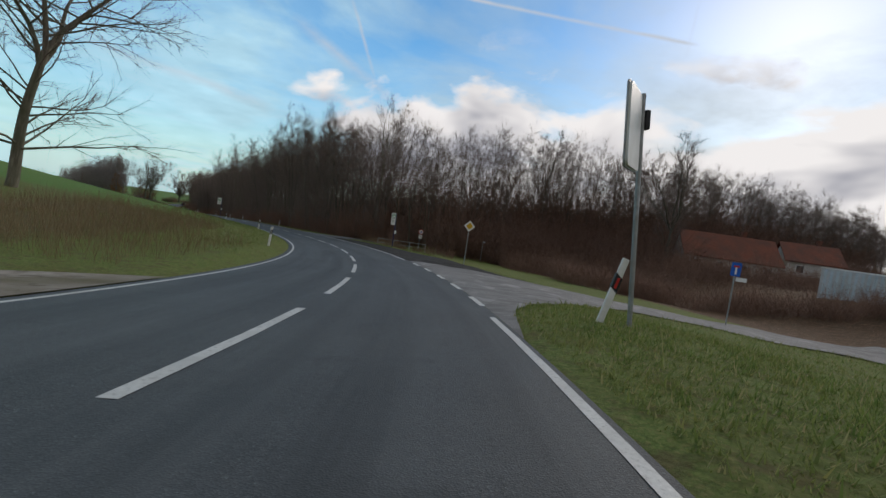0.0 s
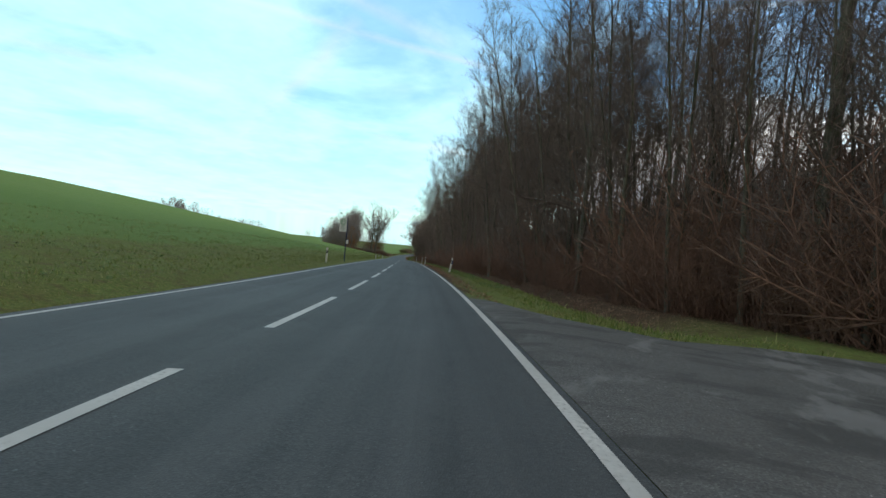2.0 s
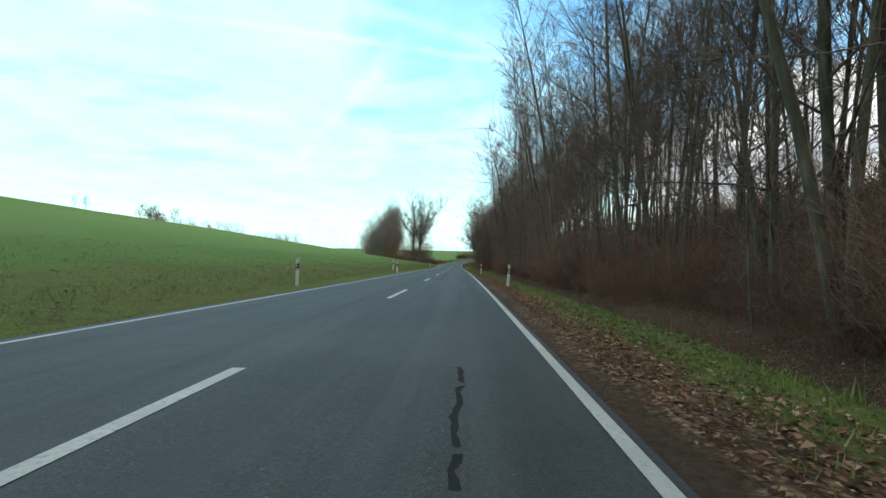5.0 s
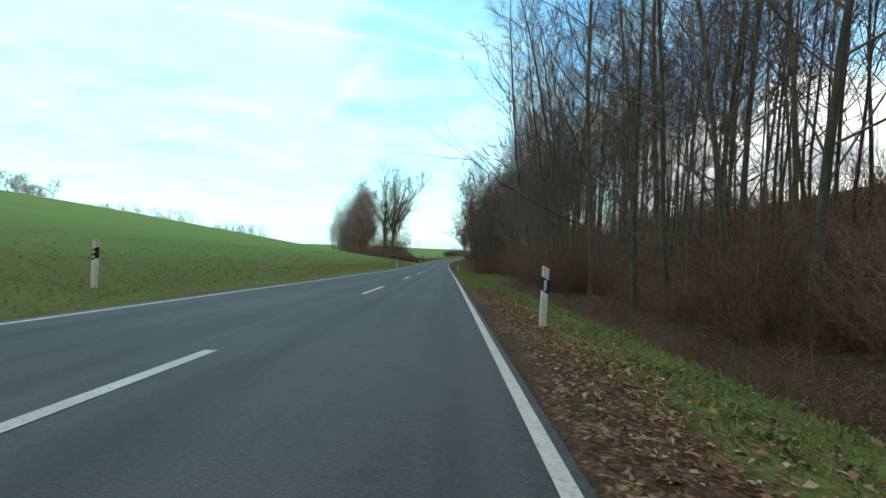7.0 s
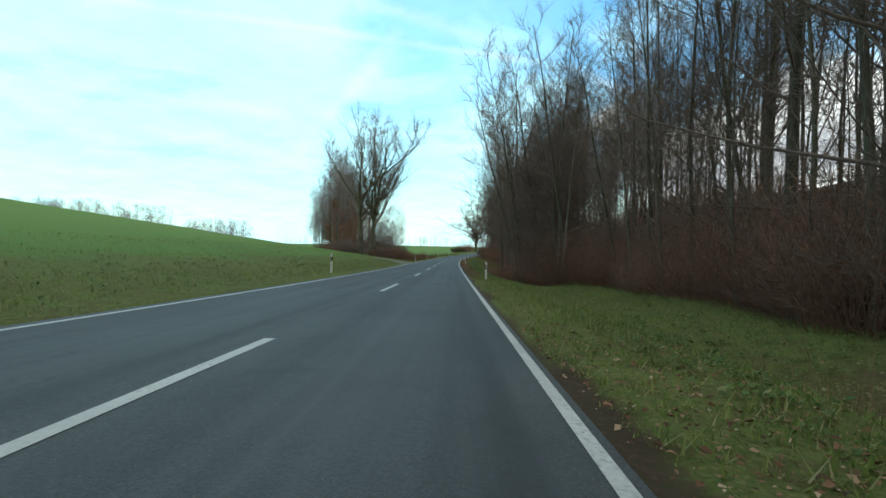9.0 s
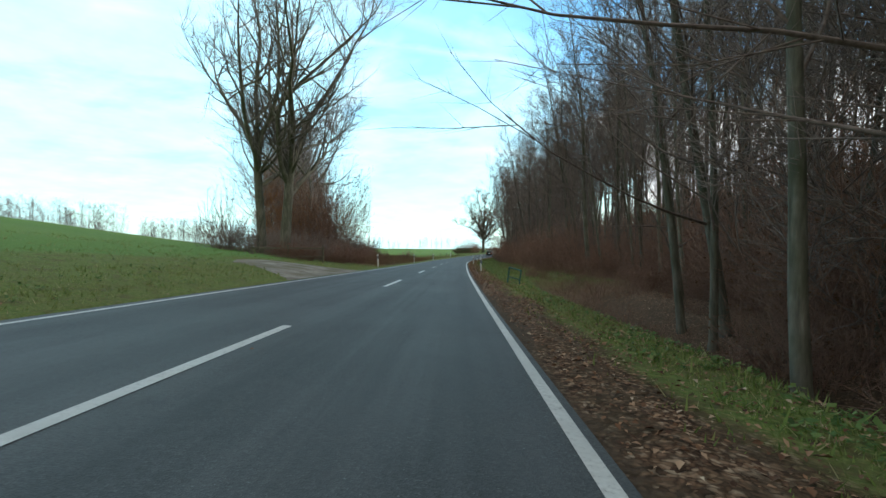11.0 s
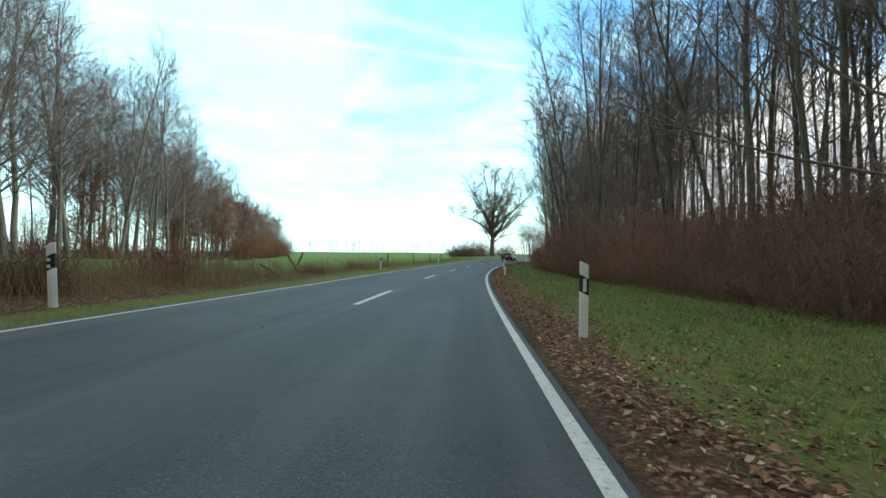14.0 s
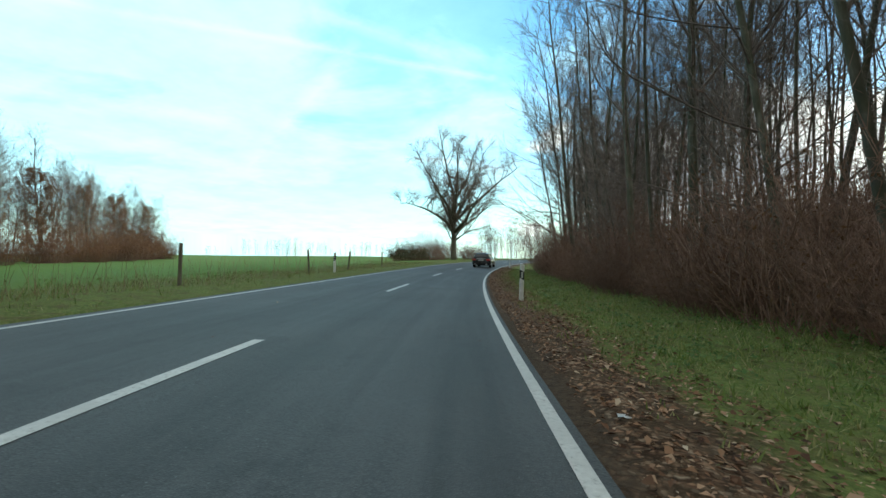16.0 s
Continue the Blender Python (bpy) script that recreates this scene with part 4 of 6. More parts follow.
# the wood on the right: the outer trees one by one, then the rest as one growth
count = 0
inner = []
s = 47.0
while s < 352:
    e = float(wood_edge(s))
    for row in range(8 if s < 78 else 6 if s < 200 or s > 290 else 7):
        u = e + row * (2.2 if s < 140 else 2.6) + rng.uniform(-1.0, 1.0) + (0.6 if row else 0)
        ss = s + rng.uniform(-1.4, 1.4)
        k = int(rng.choice(6, p=[0.22, 0.18, 0.24, 0.08, 0.16, 0.12]))
        if row == 0:
            k = int(rng.choice(6, p=[0.24, 0.2, 0.14, 0.02, 0.2, 0.2]))
            u += 0.8 if s < 184 or 222 < s < 238 else -1.5 if 202 < s < 222 else 0
        size = rng.uniform(0.8, 1.1) * float(table(ss, [47, 60, 68, 78, 192, 203, 214, 230, 240], [0.62, 0.72, 0.93, 1.05, 1.0, 0.86, 0.90, 0.95, 1.0]))
        if row < 2 and count < 296:
            wood.put(k, leaning(ss, u, rng, rng.normal(-3.5, 2.5) if row == 0 else rng.normal(-0.5, 2.0)), size)
            count += 1
        else:
            inner.append((ss, u, size * rng.uniform(0.85, 1.05)))
    s += rng.uniform(1.7, 2.3) if s < 120 else rng.uniform(2.0, 2.9)

lite = []
for k in range(5):
    t, c = tree_mesh(140 + k, height=19.0, girth=0.10, clear=0.3, primaries=17, reach=4.2, spread=0.85, second=5, third=4, twig=1.7, fine=0.011)
    lite.append((t, c))


def growth(name, label, places, mats=(M_BARK, M_TWIG), kinds=None, seed=1):
    """Many trees as one object: places are world x, y, z and a scale."""
    rng = np.random.default_rng(seed)
    sets, slots = [[], []], []
    for x, y, z, size in places:
        pair = (kinds or lite)[int(rng.integers(len(kinds or lite)))]
        a = rng.uniform(0, 2 * np.pi)
        rot = np.array([[math.cos(a), -math.sin(a), 0], [math.sin(a), math.cos(a), 0], [0, 0, 1]]) * size
        for q in (0, 1):
            sets[q].append((pair[q][0] @ rot.T + (x, y, z), pair[q][1]))
    tv, tf = joined(sets[0])
    cv, cf = joined(sets[1])
    me = mesh_of(name, np.concatenate([tv, cv]), np.concatenate([tf, cf + len(tv)]), mats, np.r_[np.zeros(len(tf)), np.ones(len(cf))])
    return tagged(new(name, me), label, "trees", kind="stuff")


def on_road(rows):
    return [(*spot(s, u), k) for s, u, k in rows]


def on_land(rows):
    z = land([r[0] for r in rows], [r[1] for r in rows])
    return [(x, y, h, k) for (x, y, k), h in zip(rows, z)]


# low-branched trees that round off the wood where it comes forward
for n in range(22):
    ss = 184 + 42 * (n + rng.random()) / 22
    wood.put(4 + n % 2, leaning(ss, float(wood_edge(ss)) + rng.uniform(-1.8, 2.2), rng, rng.normal(-4, 3)), rng.uniform(0.58, 0.85))
for n in range(14):
    ss = 60 + 26 * (n + rng.random()) / 14
    wood.put(4 + n % 2, leaning(ss, float(wood_edge(ss)) + rng.uniform(0.2, 3.0), rng, rng.normal(-3, 3)), rng.uniform(0.6, 0.85))
growth("wood_interior", "thin bare trees standing close inside the wood", on_road(inner))

# the wood beyond the junction, and where the road bends out of sight
behind = []
front = [(-4, 62), (8, 60), (20, 60), (34, 64), (56, 78), (96, 96), (150, 120)]
for n in range(380):
    x = rng.uniform(2, 150)
    y = np.interp(x, [p[0] for p in front], [p[1] for p in front]) + abs(rng.normal(0, 12))
    behind.append((x, y, rng.uniform(0.68, 0.95)))
slim = [tree_mesh(145 + k, height=19.0, girth=0.11, clear=0.25, primaries=20, reach=5.2, spread=1.05, second=5, third=5, twig=1.5, fine=0.014) for k in range(4)]
growth("wood_behind_junction", "bare brown wood behind the side road", on_land(behind), kinds=slim, seed=3)
bend = [(rng.uniform(352, 450), 10.5 + abs(rng.normal(0, 9)), rng.uniform(0.8, 1.0)) for _ in range(110)]
bend += [(rng.uniform(425, 455), rng.uniform(-30, 8), rng.uniform(0.5, 0.75)) for _ in range(36)]
growth("wood_at_bend", "distant bare wood along the bend", on_road(bend), seed=4)

# shrubs: one by one along the edge, thinner ones behind
made = 0
s = 50.0
while s < 350:
    e = float(wood_edge(s))
    for row in range(2):
        u = e + (0.5 if s < 184 else -1.3) + row * 1.7 + rng.uniform(-0.6, 0.6)
        k = int(rng.choice(5, p=[0.3, 0.22, 0.22, 0.1, 0.16]))
        if 219 < s < 237:
            u += 1.6
            k = 4 if row == 0 else k
        shrubs.put(k, turned(s + rng.uniform(-0.6, 0.6), u, rng), rng.uniform(0.7, 1.2) * (0.85 if s < 184 else 1.0) * (1.0 + 0.35 * float(lump(s, 3.0 * row, 5.0, 7))))
        made += 1
    s += 2.1
saplings = Placer([tree_thing("sapling", "thin bare sapling among the shrubs of the wood", 90 + k, "saplings of the wood", height=h, girth=0.035, clear=0.06, primaries=30, reach=2.4,
                              spread=0.9, second=7, third=7, twig=0.7, fine=0.006) for k, h in enumerate((7.0, 9.5, 8.0))])
s = 53.0
while s < 348:
    saplings.put(int(rng.integers(3)), turned(s, float(wood_edge(s)) + rng.uniform(-0.9, 2.4) + (1.5 if 219 < s < 237 else 0), rng), rng.uniform(0.7, 1.15))
    s += rng.uniform(1.6, 3.4)
for n in range(18):
    saplings.put(n % 3, turned(rng.uniform(203, 219), rng.uniform(7.6, 11.5), rng), rng.uniform(1.0, 1.45))
thin = []
for k in range(4):
    (v, f), at = shrub_mesh(170 + k, 4.6, 2.2, 38, 8, 0, 3, 0.017)
    thin.append((v, f))


def thicket(name, label, places, mat, kinds, seed=1):
    rng = np.random.default_rng(seed)
    sets = []
    for x, y, z, size in places:
        v, f = kinds[int(rng.integers(len(kinds)))]
        a = rng.uniform(0, 2 * np.pi)
        rot = np.array([[math.cos(a), -math.sin(a), 0], [math.sin(a), math.cos(a), 0], [0, 0, 1]]) * size
        sets.append((v @ rot.T + (x, y, z), f))
    v, f = joined(sets)
    return tagged(new(name, mesh_of(name, v, f, [mat])), label, "shrubs", kind="stuff")


under = [(rng.uniform(50, 360), 0, rng.uniform(0.6, 1.15)) for _ in range(620)]
under = [(s, float(wood_edge(s)) + rng.uniform(1.5, 20.0), k) for s, _, k in under]
for n in range(100):
    s = 48 + 34 * rng.random()
    under.append((s, float(wood_edge(s)) + rng.uniform(2.5, 19.0), rng.uniform(1.3, 2.1)))
thicket("undergrowth", "tangled brown undergrowth inside the wood", on_road(under), M_STEM, thin)
low_brush = [(rng.uniform(60, 182), rng.uniform(6.3, 9.6), rng.uniform(0.12, 0.34)) for _ in range(230)] + [(rng.uniform(205, 238), rng.uniform(6.2, 11.5), rng.uniform(0.12, 0.32)) for _ in range(90)]
thicket("ditch_brush", "low dead brush and brambles in the ditch", on_road(low_brush), M_STEM, thin, 7)
rough = []
for n in range(380):
    x = 4 + 126 * rng.random() ** 1.5
    y = np.interp(x, [p[0] for p in front], [p[1] for p in front]) - 4 + rng.uniform(-9, 8)
    rough.append((x, y, rng.uniform(0.8, 1.9) if x < 34 else rng.uniform(0.7, 1.5)))
for n in range(300):
    x = rng.uniform(-2, 110)
    y = np.interp(x, [p[0] for p in front], [p[1] for p in front]) + rng.uniform(0, 11)
    rough.append((x, y, rng.uniform(1.9, 3.0)))
thicket("scrub_behind_junction", "brown scrub in front of the wood", on_land(rough), M_STEM, thin, 2)

# big trees by the roadside
tagged(tree_thing("ash_tree", "tall old bare tree with a forked trunk by the field entrance", 301, "tall trees by the entrance", mats=(M_BARK, M_PALETWIG), height=24.0, girth=0.36, clear=0.6, primaries=80, reach=6.4,
                  spread=1.1, second=9, third=8, fork=6, twig=1.1, bole_part=0.38, flare=(0.05, 1.2), fine=0.007, attach=4, climb=0.03, low=0.12, dome=0.12)).matrix_basis = stand(243.0, -12.1, 0, 0, 7)
tagged(tree_thing("ash_tree", "tall bare tree leaning over the field entrance", 305, "tall trees by the entrance", mats=(M_BARK, M_PALETWIG), height=23.0, girth=0.41, clear=0.6, primaries=80, reach=6.2,
                  spread=1.1, second=9, third=8, fork=6, twig=1.1, bole_part=0.35, flare=(0.05, 1.05), fine=0.007, attach=4, climb=0.03, low=0.12, dome=0.12)).matrix_basis = stand(243.2, -10.5, 0, 0, 1)
tagged(tree_thing("ash_tree", "tall bare tree with a limb arching over the bushes", 307, "tall trees by the entrance", mats=(M_PALEBARK, M_PALETWIG), height=20.0, girth=0.27, clear=0.45, primaries=50, reach=6.0,
                  spread=1.25, second=10, third=9, fork=3, twig=1.3, bole_part=0.4, flare=(0.15, 0.9), fine=0.007, attach=2, climb=0.01)).matrix_basis = stand(258.5, -14.0, 0, 0, 3)
tagged(tree_thing("pale_ash_tree", "tall pale-barked tree standing in the wood's edge", 309, "", height=21.0, girth=0.24, clear=0.4, primaries=34, reach=5.0,
                  spread=0.8, second=9, third=8, fork=3, twig=1.1, bole_part=0.5, flare=(0.1, 0.35), fine=0.007)).matrix_basis = stand(58.5, 13.8, 0, 0, 2)
tagged(tree_thing("oak_tree", "great spreading bare oak standing alone at the bend", 311, "", height=23.5, girth=0.55, clear=0.45, primaries=170, reach=5.6, spread=1.0,
                  second=10, third=9, fork=11, twig=1.6, lift=0.04, bole_part=0.32, flare=(0.10, 1.5), fine=0.0085, dome=0.14, low=0.12, attach=3, climb=0.02, fan=(0.35, 0.7))).matrix_basis = stand(372, -9.5, 30)
tagged(tree_thing("roadside_tree", "bare spreading tree on the grass bank", 322, "", height=16.5, girth=0.27, clear=0.30, primaries=84, reach=6.4, spread=1.35,
                  second=9, third=9, fork=4, twig=0.95, lift=0.03, bole_part=0.45, flare=(0.12, 0.7), fine=0.007)).matrix_basis = pose(-19.6, 18.1, float(land([-19.6], [18.1])[0]), 0, 6, 0)
tagged(tree_thing("orchard_tree", "bare tree at the edge of the yard", 323, "", height=18.0, girth=0.24, clear=0.25, primaries=60, reach=5.6, spread=1.1,
                  second=10, third=8, fork=5, twig=1.1, bole_part=0.35, flare=(0.1, 0.8), fine=0.009)).matrix_basis = pose(34.3, 53.5, float(land([34.3], [53.5])[0]))

# the belt of trees that leaves the road on the left
belt = [(246, -12.5), (256, -16), (270, -20.5), (295, -27), (310, -33), (331, -44), (345, -54), (368, -71)]
bs, bu = [p[0] for p in belt], [p[1] for p in belt]
field_trees = Placer([tree_thing("field_tree", "bare tree in the belt beside the field", 330 + k, "trees of the field belt", mats=(M_PALEBARK, M_PALETWIG), height=h, girth=g, clear=0.2, primaries=32, reach=6.6,
                                 spread=1.05, second=9, third=7, twig=1.2, fine=0.0065) for k, (h, g) in enumerate(((20.0, 0.18), (17.5, 0.15), (21.0, 0.21)))])


def belt_place(s, share):
    """A place in the belt: its near edge follows the line, its depth grows from nothing at the entrance."""
    near = float(np.interp(s, bs, bu))
    return near - share * min(16.0, max(1.0, 0.55 * (s - 220) - 2 + near))


def belt_size(s):
    return float(table(s, [246, 295, 320, 340, 368], [1.02, 0.98, 0.88, 0.72, 0.58]))


for n in range(84):
    f = n / 83
    s = 273 + 93 * f ** 1.05 + rng.uniform(-1.5, 1.5)
    field_trees.put(n % 3, turned(s, belt_place(s, rng.uniform(0.04, 0.5)), rng), rng.uniform(0.85, 1.08) * belt_size(s))
for s, u, k in ((262, -21.0, 0.9), (268, -24.0, 0.95)):
    field_trees.put(int(k * 100) % 3, turned(s, u, rng), k)
rest = []
for n in range(120):
    s = 272 + 98 * rng.random() ** 0.6
    rest.append((s, belt_place(s, rng.uniform(0.25, 1.0)), rng.uniform(0.8, 1.05) * belt_size(s)))
growth("field_belt", "bare trees inside the belt beside the field", on_road(rest), (M_PALEBARK, M_PALETWIG), seed=6)

M_RUSSET = let_through(simple("russet_leaf", [(0.3, (0.19, 0.092, 0.038)), (0.7, (0.37, 0.19, 0.082))], 3.0, 0.9, relief=0.2, per_object=0.2), 0.35)
hawthorns = Placer([shrub_thing("hawthorn", "dense rounded russet hawthorn bush at the end of the tree belt", 360 + k, "hawthorns of the belt", leafmat=M_RUSSET, leafsize=0.09,
                                height=7.6, radius=2.9, stems=300, twigs=12, leaves=0.75, thick=0.014) for k in range(2)])
for n, (s, u, k) in enumerate(((330, -42, 0.8), (338, -47, 0.9), (346, -53, 0.95), (353, -58, 1.0), (359, -63, 1.0), (364, -68, 1.0), (369, -73, 0.9), (366, -76, 1.1), (360, -72, 1.1))):
    hawthorns.put(n % 2, turned(s, u, rng), k)


def russet_tree(seed, height, leaves):
    """A twiggy tree that has kept its withered leaves."""
    thing = tree_thing("hornbeam", "dense twiggy tree with withered russet leaves in the belt", seed, "russet trees of the belt", height=height, girth=0.15, clear=0.06, primaries=44,
                       reach=4.6, spread=1.15, second=10, third=9, twig=0.9, fine=0.007)
    rng = np.random.default_rng(seed)
    crown = [c for c in thing.children if c.name.startswith("crown")][0]
    co = np.empty(len(crown.data.vertices) * 3)
    crown.data.vertices.foreach_get("co", co)
    co = co.reshape(-1, 3)
    at = co[rng.integers(0, len(co), leaves)] + rng.normal(0, 0.12, (leaves, 3))
    v, f = leaf_cards(rng, at, 0.085)
    ob = new("foliage", mesh_of("foliage", v, f, [M_RUSSET]))
    ob.parent = thing
    return thing


russets = Placer([russet_tree(364, 14.0, 30000), russet_tree(366, 13.0, 9000), russet_tree(368, 13.5, 7000)])
tagged(shrub_thing("hornbeam_bush", "great dense russet-brown hornbeam bush beside the road", 373, "", leafmat=M_RUSSET, leafsize=0.06, height=12.0, radius=3.9, stems=620, twigs=15, leaves=0.8,
                   thick=0.016)).matrix_basis = stand(256.8, -12.4)
for n, (s, u, k) in enumerate(((272, -24.0, 0.8), (275, -22.0, 0.8), (298, -31, 0.75), (317, -39, 0.85), (324, -42, 0.85), (332, -46, 0.8), (340, -51, 0.82), (348, -56.5, 0.82), (356, -62.5, 0.80), (363, -68.5, 0.76), (320, -45, 0.9))):
    russets.put(0 if n == 0 else 1 + n % 2, turned(s, u, rng), k)
brush = [(rng.uniform(240, 268), rng.uniform(-15, -6.5), rng.uniform(0.38, 0.8)) for _ in range(120)]
brush = [(s, min(u, -6.5 - max(0.0, (s - 252) * 0.25)), k) for s, u, k in brush]
thicket("entrance_brush", "low brown brush under the trees by the entrance", on_road(brush), M_TWIG, thin, 15)
hedge_low = [(rng.uniform(256, 368), rng.uniform(0.6, 1.15)) for _ in range(190)]
thicket("belt_undergrowth", "brown scrub under the tree belt", on_road([(s, belt_place(s, rng.uniform(0.15, 0.9)), k * 0.75) for s, k in hedge_low]), M_STEM, thin, 5)
tagged(shrub_thing("willow_shrub", "multi-stemmed bare shrub on the field edge", 371, "", mat=M_TWIG, height=6.2, radius=1.6, stems=46, twigs=12, leaves=0, thick=0.022)).matrix_basis = stand(243.5, -14.6)
for k, (s, u, h, r) in enumerate(((362, -9.5, 4.0, 2.6), (366, -12.0, 5.5, 3.0), (370, -13.0, 6.2, 3.2), (374, -6.8, 3.5, 2.6), (381, -9, 3.6, 2.6), (369, -17.0, 4.6, 3.2), (376, -12, 5.0, 3.0))):
    tagged(shrub_thing("oak_thicket", "dark brown thicket round the foot of the oak", 380 + k, "thicket round the oak", height=h, radius=r, stems=170, twigs=8, leaves=0.4,
                       thick=0.013, leafsize=0.06)).matrix_basis = stand(s, u)
tagged(shrub_thing("evergreen_bush", "dark evergreen bush beside the road bend", 390, "", leafmat=M_HEDGE, leafsize=0.09, height=3.2, radius=3.4, stems=260, twigs=10,
                   leaves=1.0, thick=0.012)).matrix_basis = stand(357, -11.5)

# far trees on the ridge and the horizon
bushy = [tree_mesh(160 + k, height=6.0, girth=0.08, clear=0.08, primaries=20, reach=2.8, spread=1.15, second=5, third=5, twig=0.8, fine=0.02) for k in range(3)]
ridge = [(-188 + rng.normal(0, 2.6), 158 + rng.normal(0, 2.6), rng.uniform(0.6, 0.95)) for _ in range(12)] + [(-181, 171, 0.5), (-182, 172, 0.4), (-146, 128, 0.42), (-148, 127, 0.35)]
growth("ridge_bushes", "small bare bushes on the ridge of the field", on_land(ridge), kinds=bushy, seed=8)
far = []
for x0, y0, x1, y1, n, k in ((-346, 215, -324, 266, 90, 1.1), (-318, 276, -303, 298, 50, 0.75), (-290, 316, -283, 326, 6, 0.33), (-310, 400, -290, 420, 7, 0.45), (-420, 470, -230, 560, 60, 0.5), (-230, 560, -60, 620, 60, 0.5),
                             (-300, 340, -262, 400, 16, 0.22), (-242, 492, -200, 512, 60, 0.95), (-262, 480, -244, 492, 14, 0.5)):
    for _ in range(n):
        f = rng.random()
        far.append((x0 + (x1 - x0) * f + rng.normal(0, 3), y0 + (y1 - y0) * f + rng.normal(0, 3), k * rng.uniform(0.8, 1.1)))
slight = [tree_mesh(150 + k, height=19.0, girth=0.16, clear=0.2, primaries=13, reach=5.5, spread=1.0, second=4, third=3, twig=2.0, fine=0.03) for k in range(3)]
# distance haze is put into the colour of these rows: pale bark and twigs
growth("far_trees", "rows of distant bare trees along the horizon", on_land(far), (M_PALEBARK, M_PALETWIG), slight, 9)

# ---- grass and dead leaves ----
def blade_material():
    mat, nodes, links, bsdf = material("grass_blade", 0.7, 0.0, 0.2)
    wide = noise_node(nodes, links, 0.9, 5.0, 0.6)
    geo = nodes.new("ShaderNodeNewGeometry")
    green = ramp(nodes, links, geo.outputs["Random Per Island"], [(0.0, (0.085, 0.135, 0.030)), (0.6, (0.19, 0.255, 0.064)), (0.85, (0.30, 0.31, 0.115)), (1.0, (0.40, 0.34, 0.19))])
    col = mix(nodes, links, ramp(nodes, links, wide, [(0.46, (0, 0, 0)), (0.68, (0.5, 0.5, 0.5))]), green, (0.27, 0.24, 0.095))
    links.new(col, bsdf.inputs["Base Color"])
    let_through(mat, 0.42)
    return mat


M_BLADE = blade_material()


def scatter(name, label, rows, mat, maker, seed, patchy=0.0, patch=0.9):
    """Strews small things over strips of the ground; patchy thins them out between clumps."""
    rng = np.random.default_rng(seed)
    at = np.concatenate([np.stack([rng.uniform(s0, s1, n), rng.uniform(u0, u1, n)], -1) for s0, s1, u0, u1, n in rows])
    if patchy:
        keep = 0.55 + 0.55 * lump(at[:, 0], at[:, 1], patch, seed) + 0.45 * lump(at[:, 0], at[:, 1], patch * 0.31, seed + 5)
        at = at[rng.random(len(at)) > patchy * (1 - keep)]
    at = at[~paved(at[:, 0], at[:, 1])]
    p = spot(at[:, 0], at[:, 1], 0.03)
    v, f = maker(rng, p)
    return tagged(new(name, mesh_of(name, v, f, [mat])), label, "ground cover", kind="stuff")


def blades(rng, p):
    """Bent blades in small bunches, three corners each."""
    n = len(p)
    big = np.repeat(rng.gamma(3.0, 0.33, n).clip(0.35, 2.4), 3)
    p = np.repeat(p, 3, 0) + rng.normal(0, 0.03, (3 * n, 3)) * (1, 1, 0)
    n = len(p)
    a = rng.uniform(0, 2 * np.pi, n)
    h = rng.gamma(4.0, 0.0095, n).clip(0.012, 0.085) * big
    side = np.stack([np.cos(a), np.sin(a), 0 * a], -1) * (0.004 + 0.035 * h)[:, None]
    lean = np.stack([np.sin(a), -np.cos(a), 0 * a], -1) * (h * rng.uniform(0.1, 1.3, n))[:, None]
    tip = p + lean + np.stack([0 * h, 0 * h, h], -1)
    v = np.stack([p - side * 1.2, p + side * 1.2, tip], 1).reshape(-1, 3)
    return v, np.arange(3 * n).reshape(-1, 3)


scatter("verge_grass", "short uneven winter grass of the verges",
        [(51, 236, 4.2, 5.7, 70000), (52, 345, 3.5, 4.4, 9000), (156, 206, 3.15, 5.0, 14000), (51, 60, 5.0, 7.5, 2500), (182, 202, 5.5, 11.5, 7000), (234, 345, 4.3, 8.0, 80000), (234, 345, 8.0, 10.8, 20000), (30, 46, 5.8, 9.0, 5000), (-8, 7, 3.2, 8.0, 26000), (-6, 9, 8, 24, 16000), (12, 50, 7.0, 9.0, 3500),
         (10, 245, -6.5, -3.55, 30000), (242, 345, -7.0, -3.55, 12000), (8, 60, -12, -6.5, 6000)], M_BLADE, blades, 21, 0.65, 0.8)


def tufts(rng, p):
    n = len(p)
    big = rng.uniform(0.5, 1.5, n) ** 2
    p = np.repeat(p, 7, 0) + rng.normal(0, 0.07, (7 * n, 3)) * (1, 1, 0)
    big = np.repeat(big, 7)
    n = len(p)
    a = rng.uniform(0, 2 * np.pi, n)
    h = rng.uniform(0.025, 0.075, n) * big
    side = np.stack([np.cos(a), np.sin(a), 0 * a], -1) * (0.004 + 0.03 * h)[:, None]
    lean = np.stack([np.sin(a), -np.cos(a), 0 * a], -1) * (h * rng.uniform(0.3, 1.3, n))[:, None]
    tip = p + lean + np.stack([0 * h, 0 * h, h], -1)
    return np.stack([p - side, p + side, tip], 1).reshape(-1, 3), np.arange(3 * n).reshape(-1, 3)


scatter("rough_tufts", "coarse uneven tufts of grass along the field's edge",
        [(46, 236, -6.0, -4.0, 5200), (46, 236, -10.0, -6.0, 6500), (60, 236, -16.0, -10.0, 5000), (270, 345, -9.0, -4.2, 2600), (12, 46, -12, -4.4, 3500), (182, 204, 4.6, 9.5, 1200), (234, 345, 4.6, 10.5, 2600), (-7, 8, 3.6, 9, 900)],
        M_BLADE, tufts, 23)


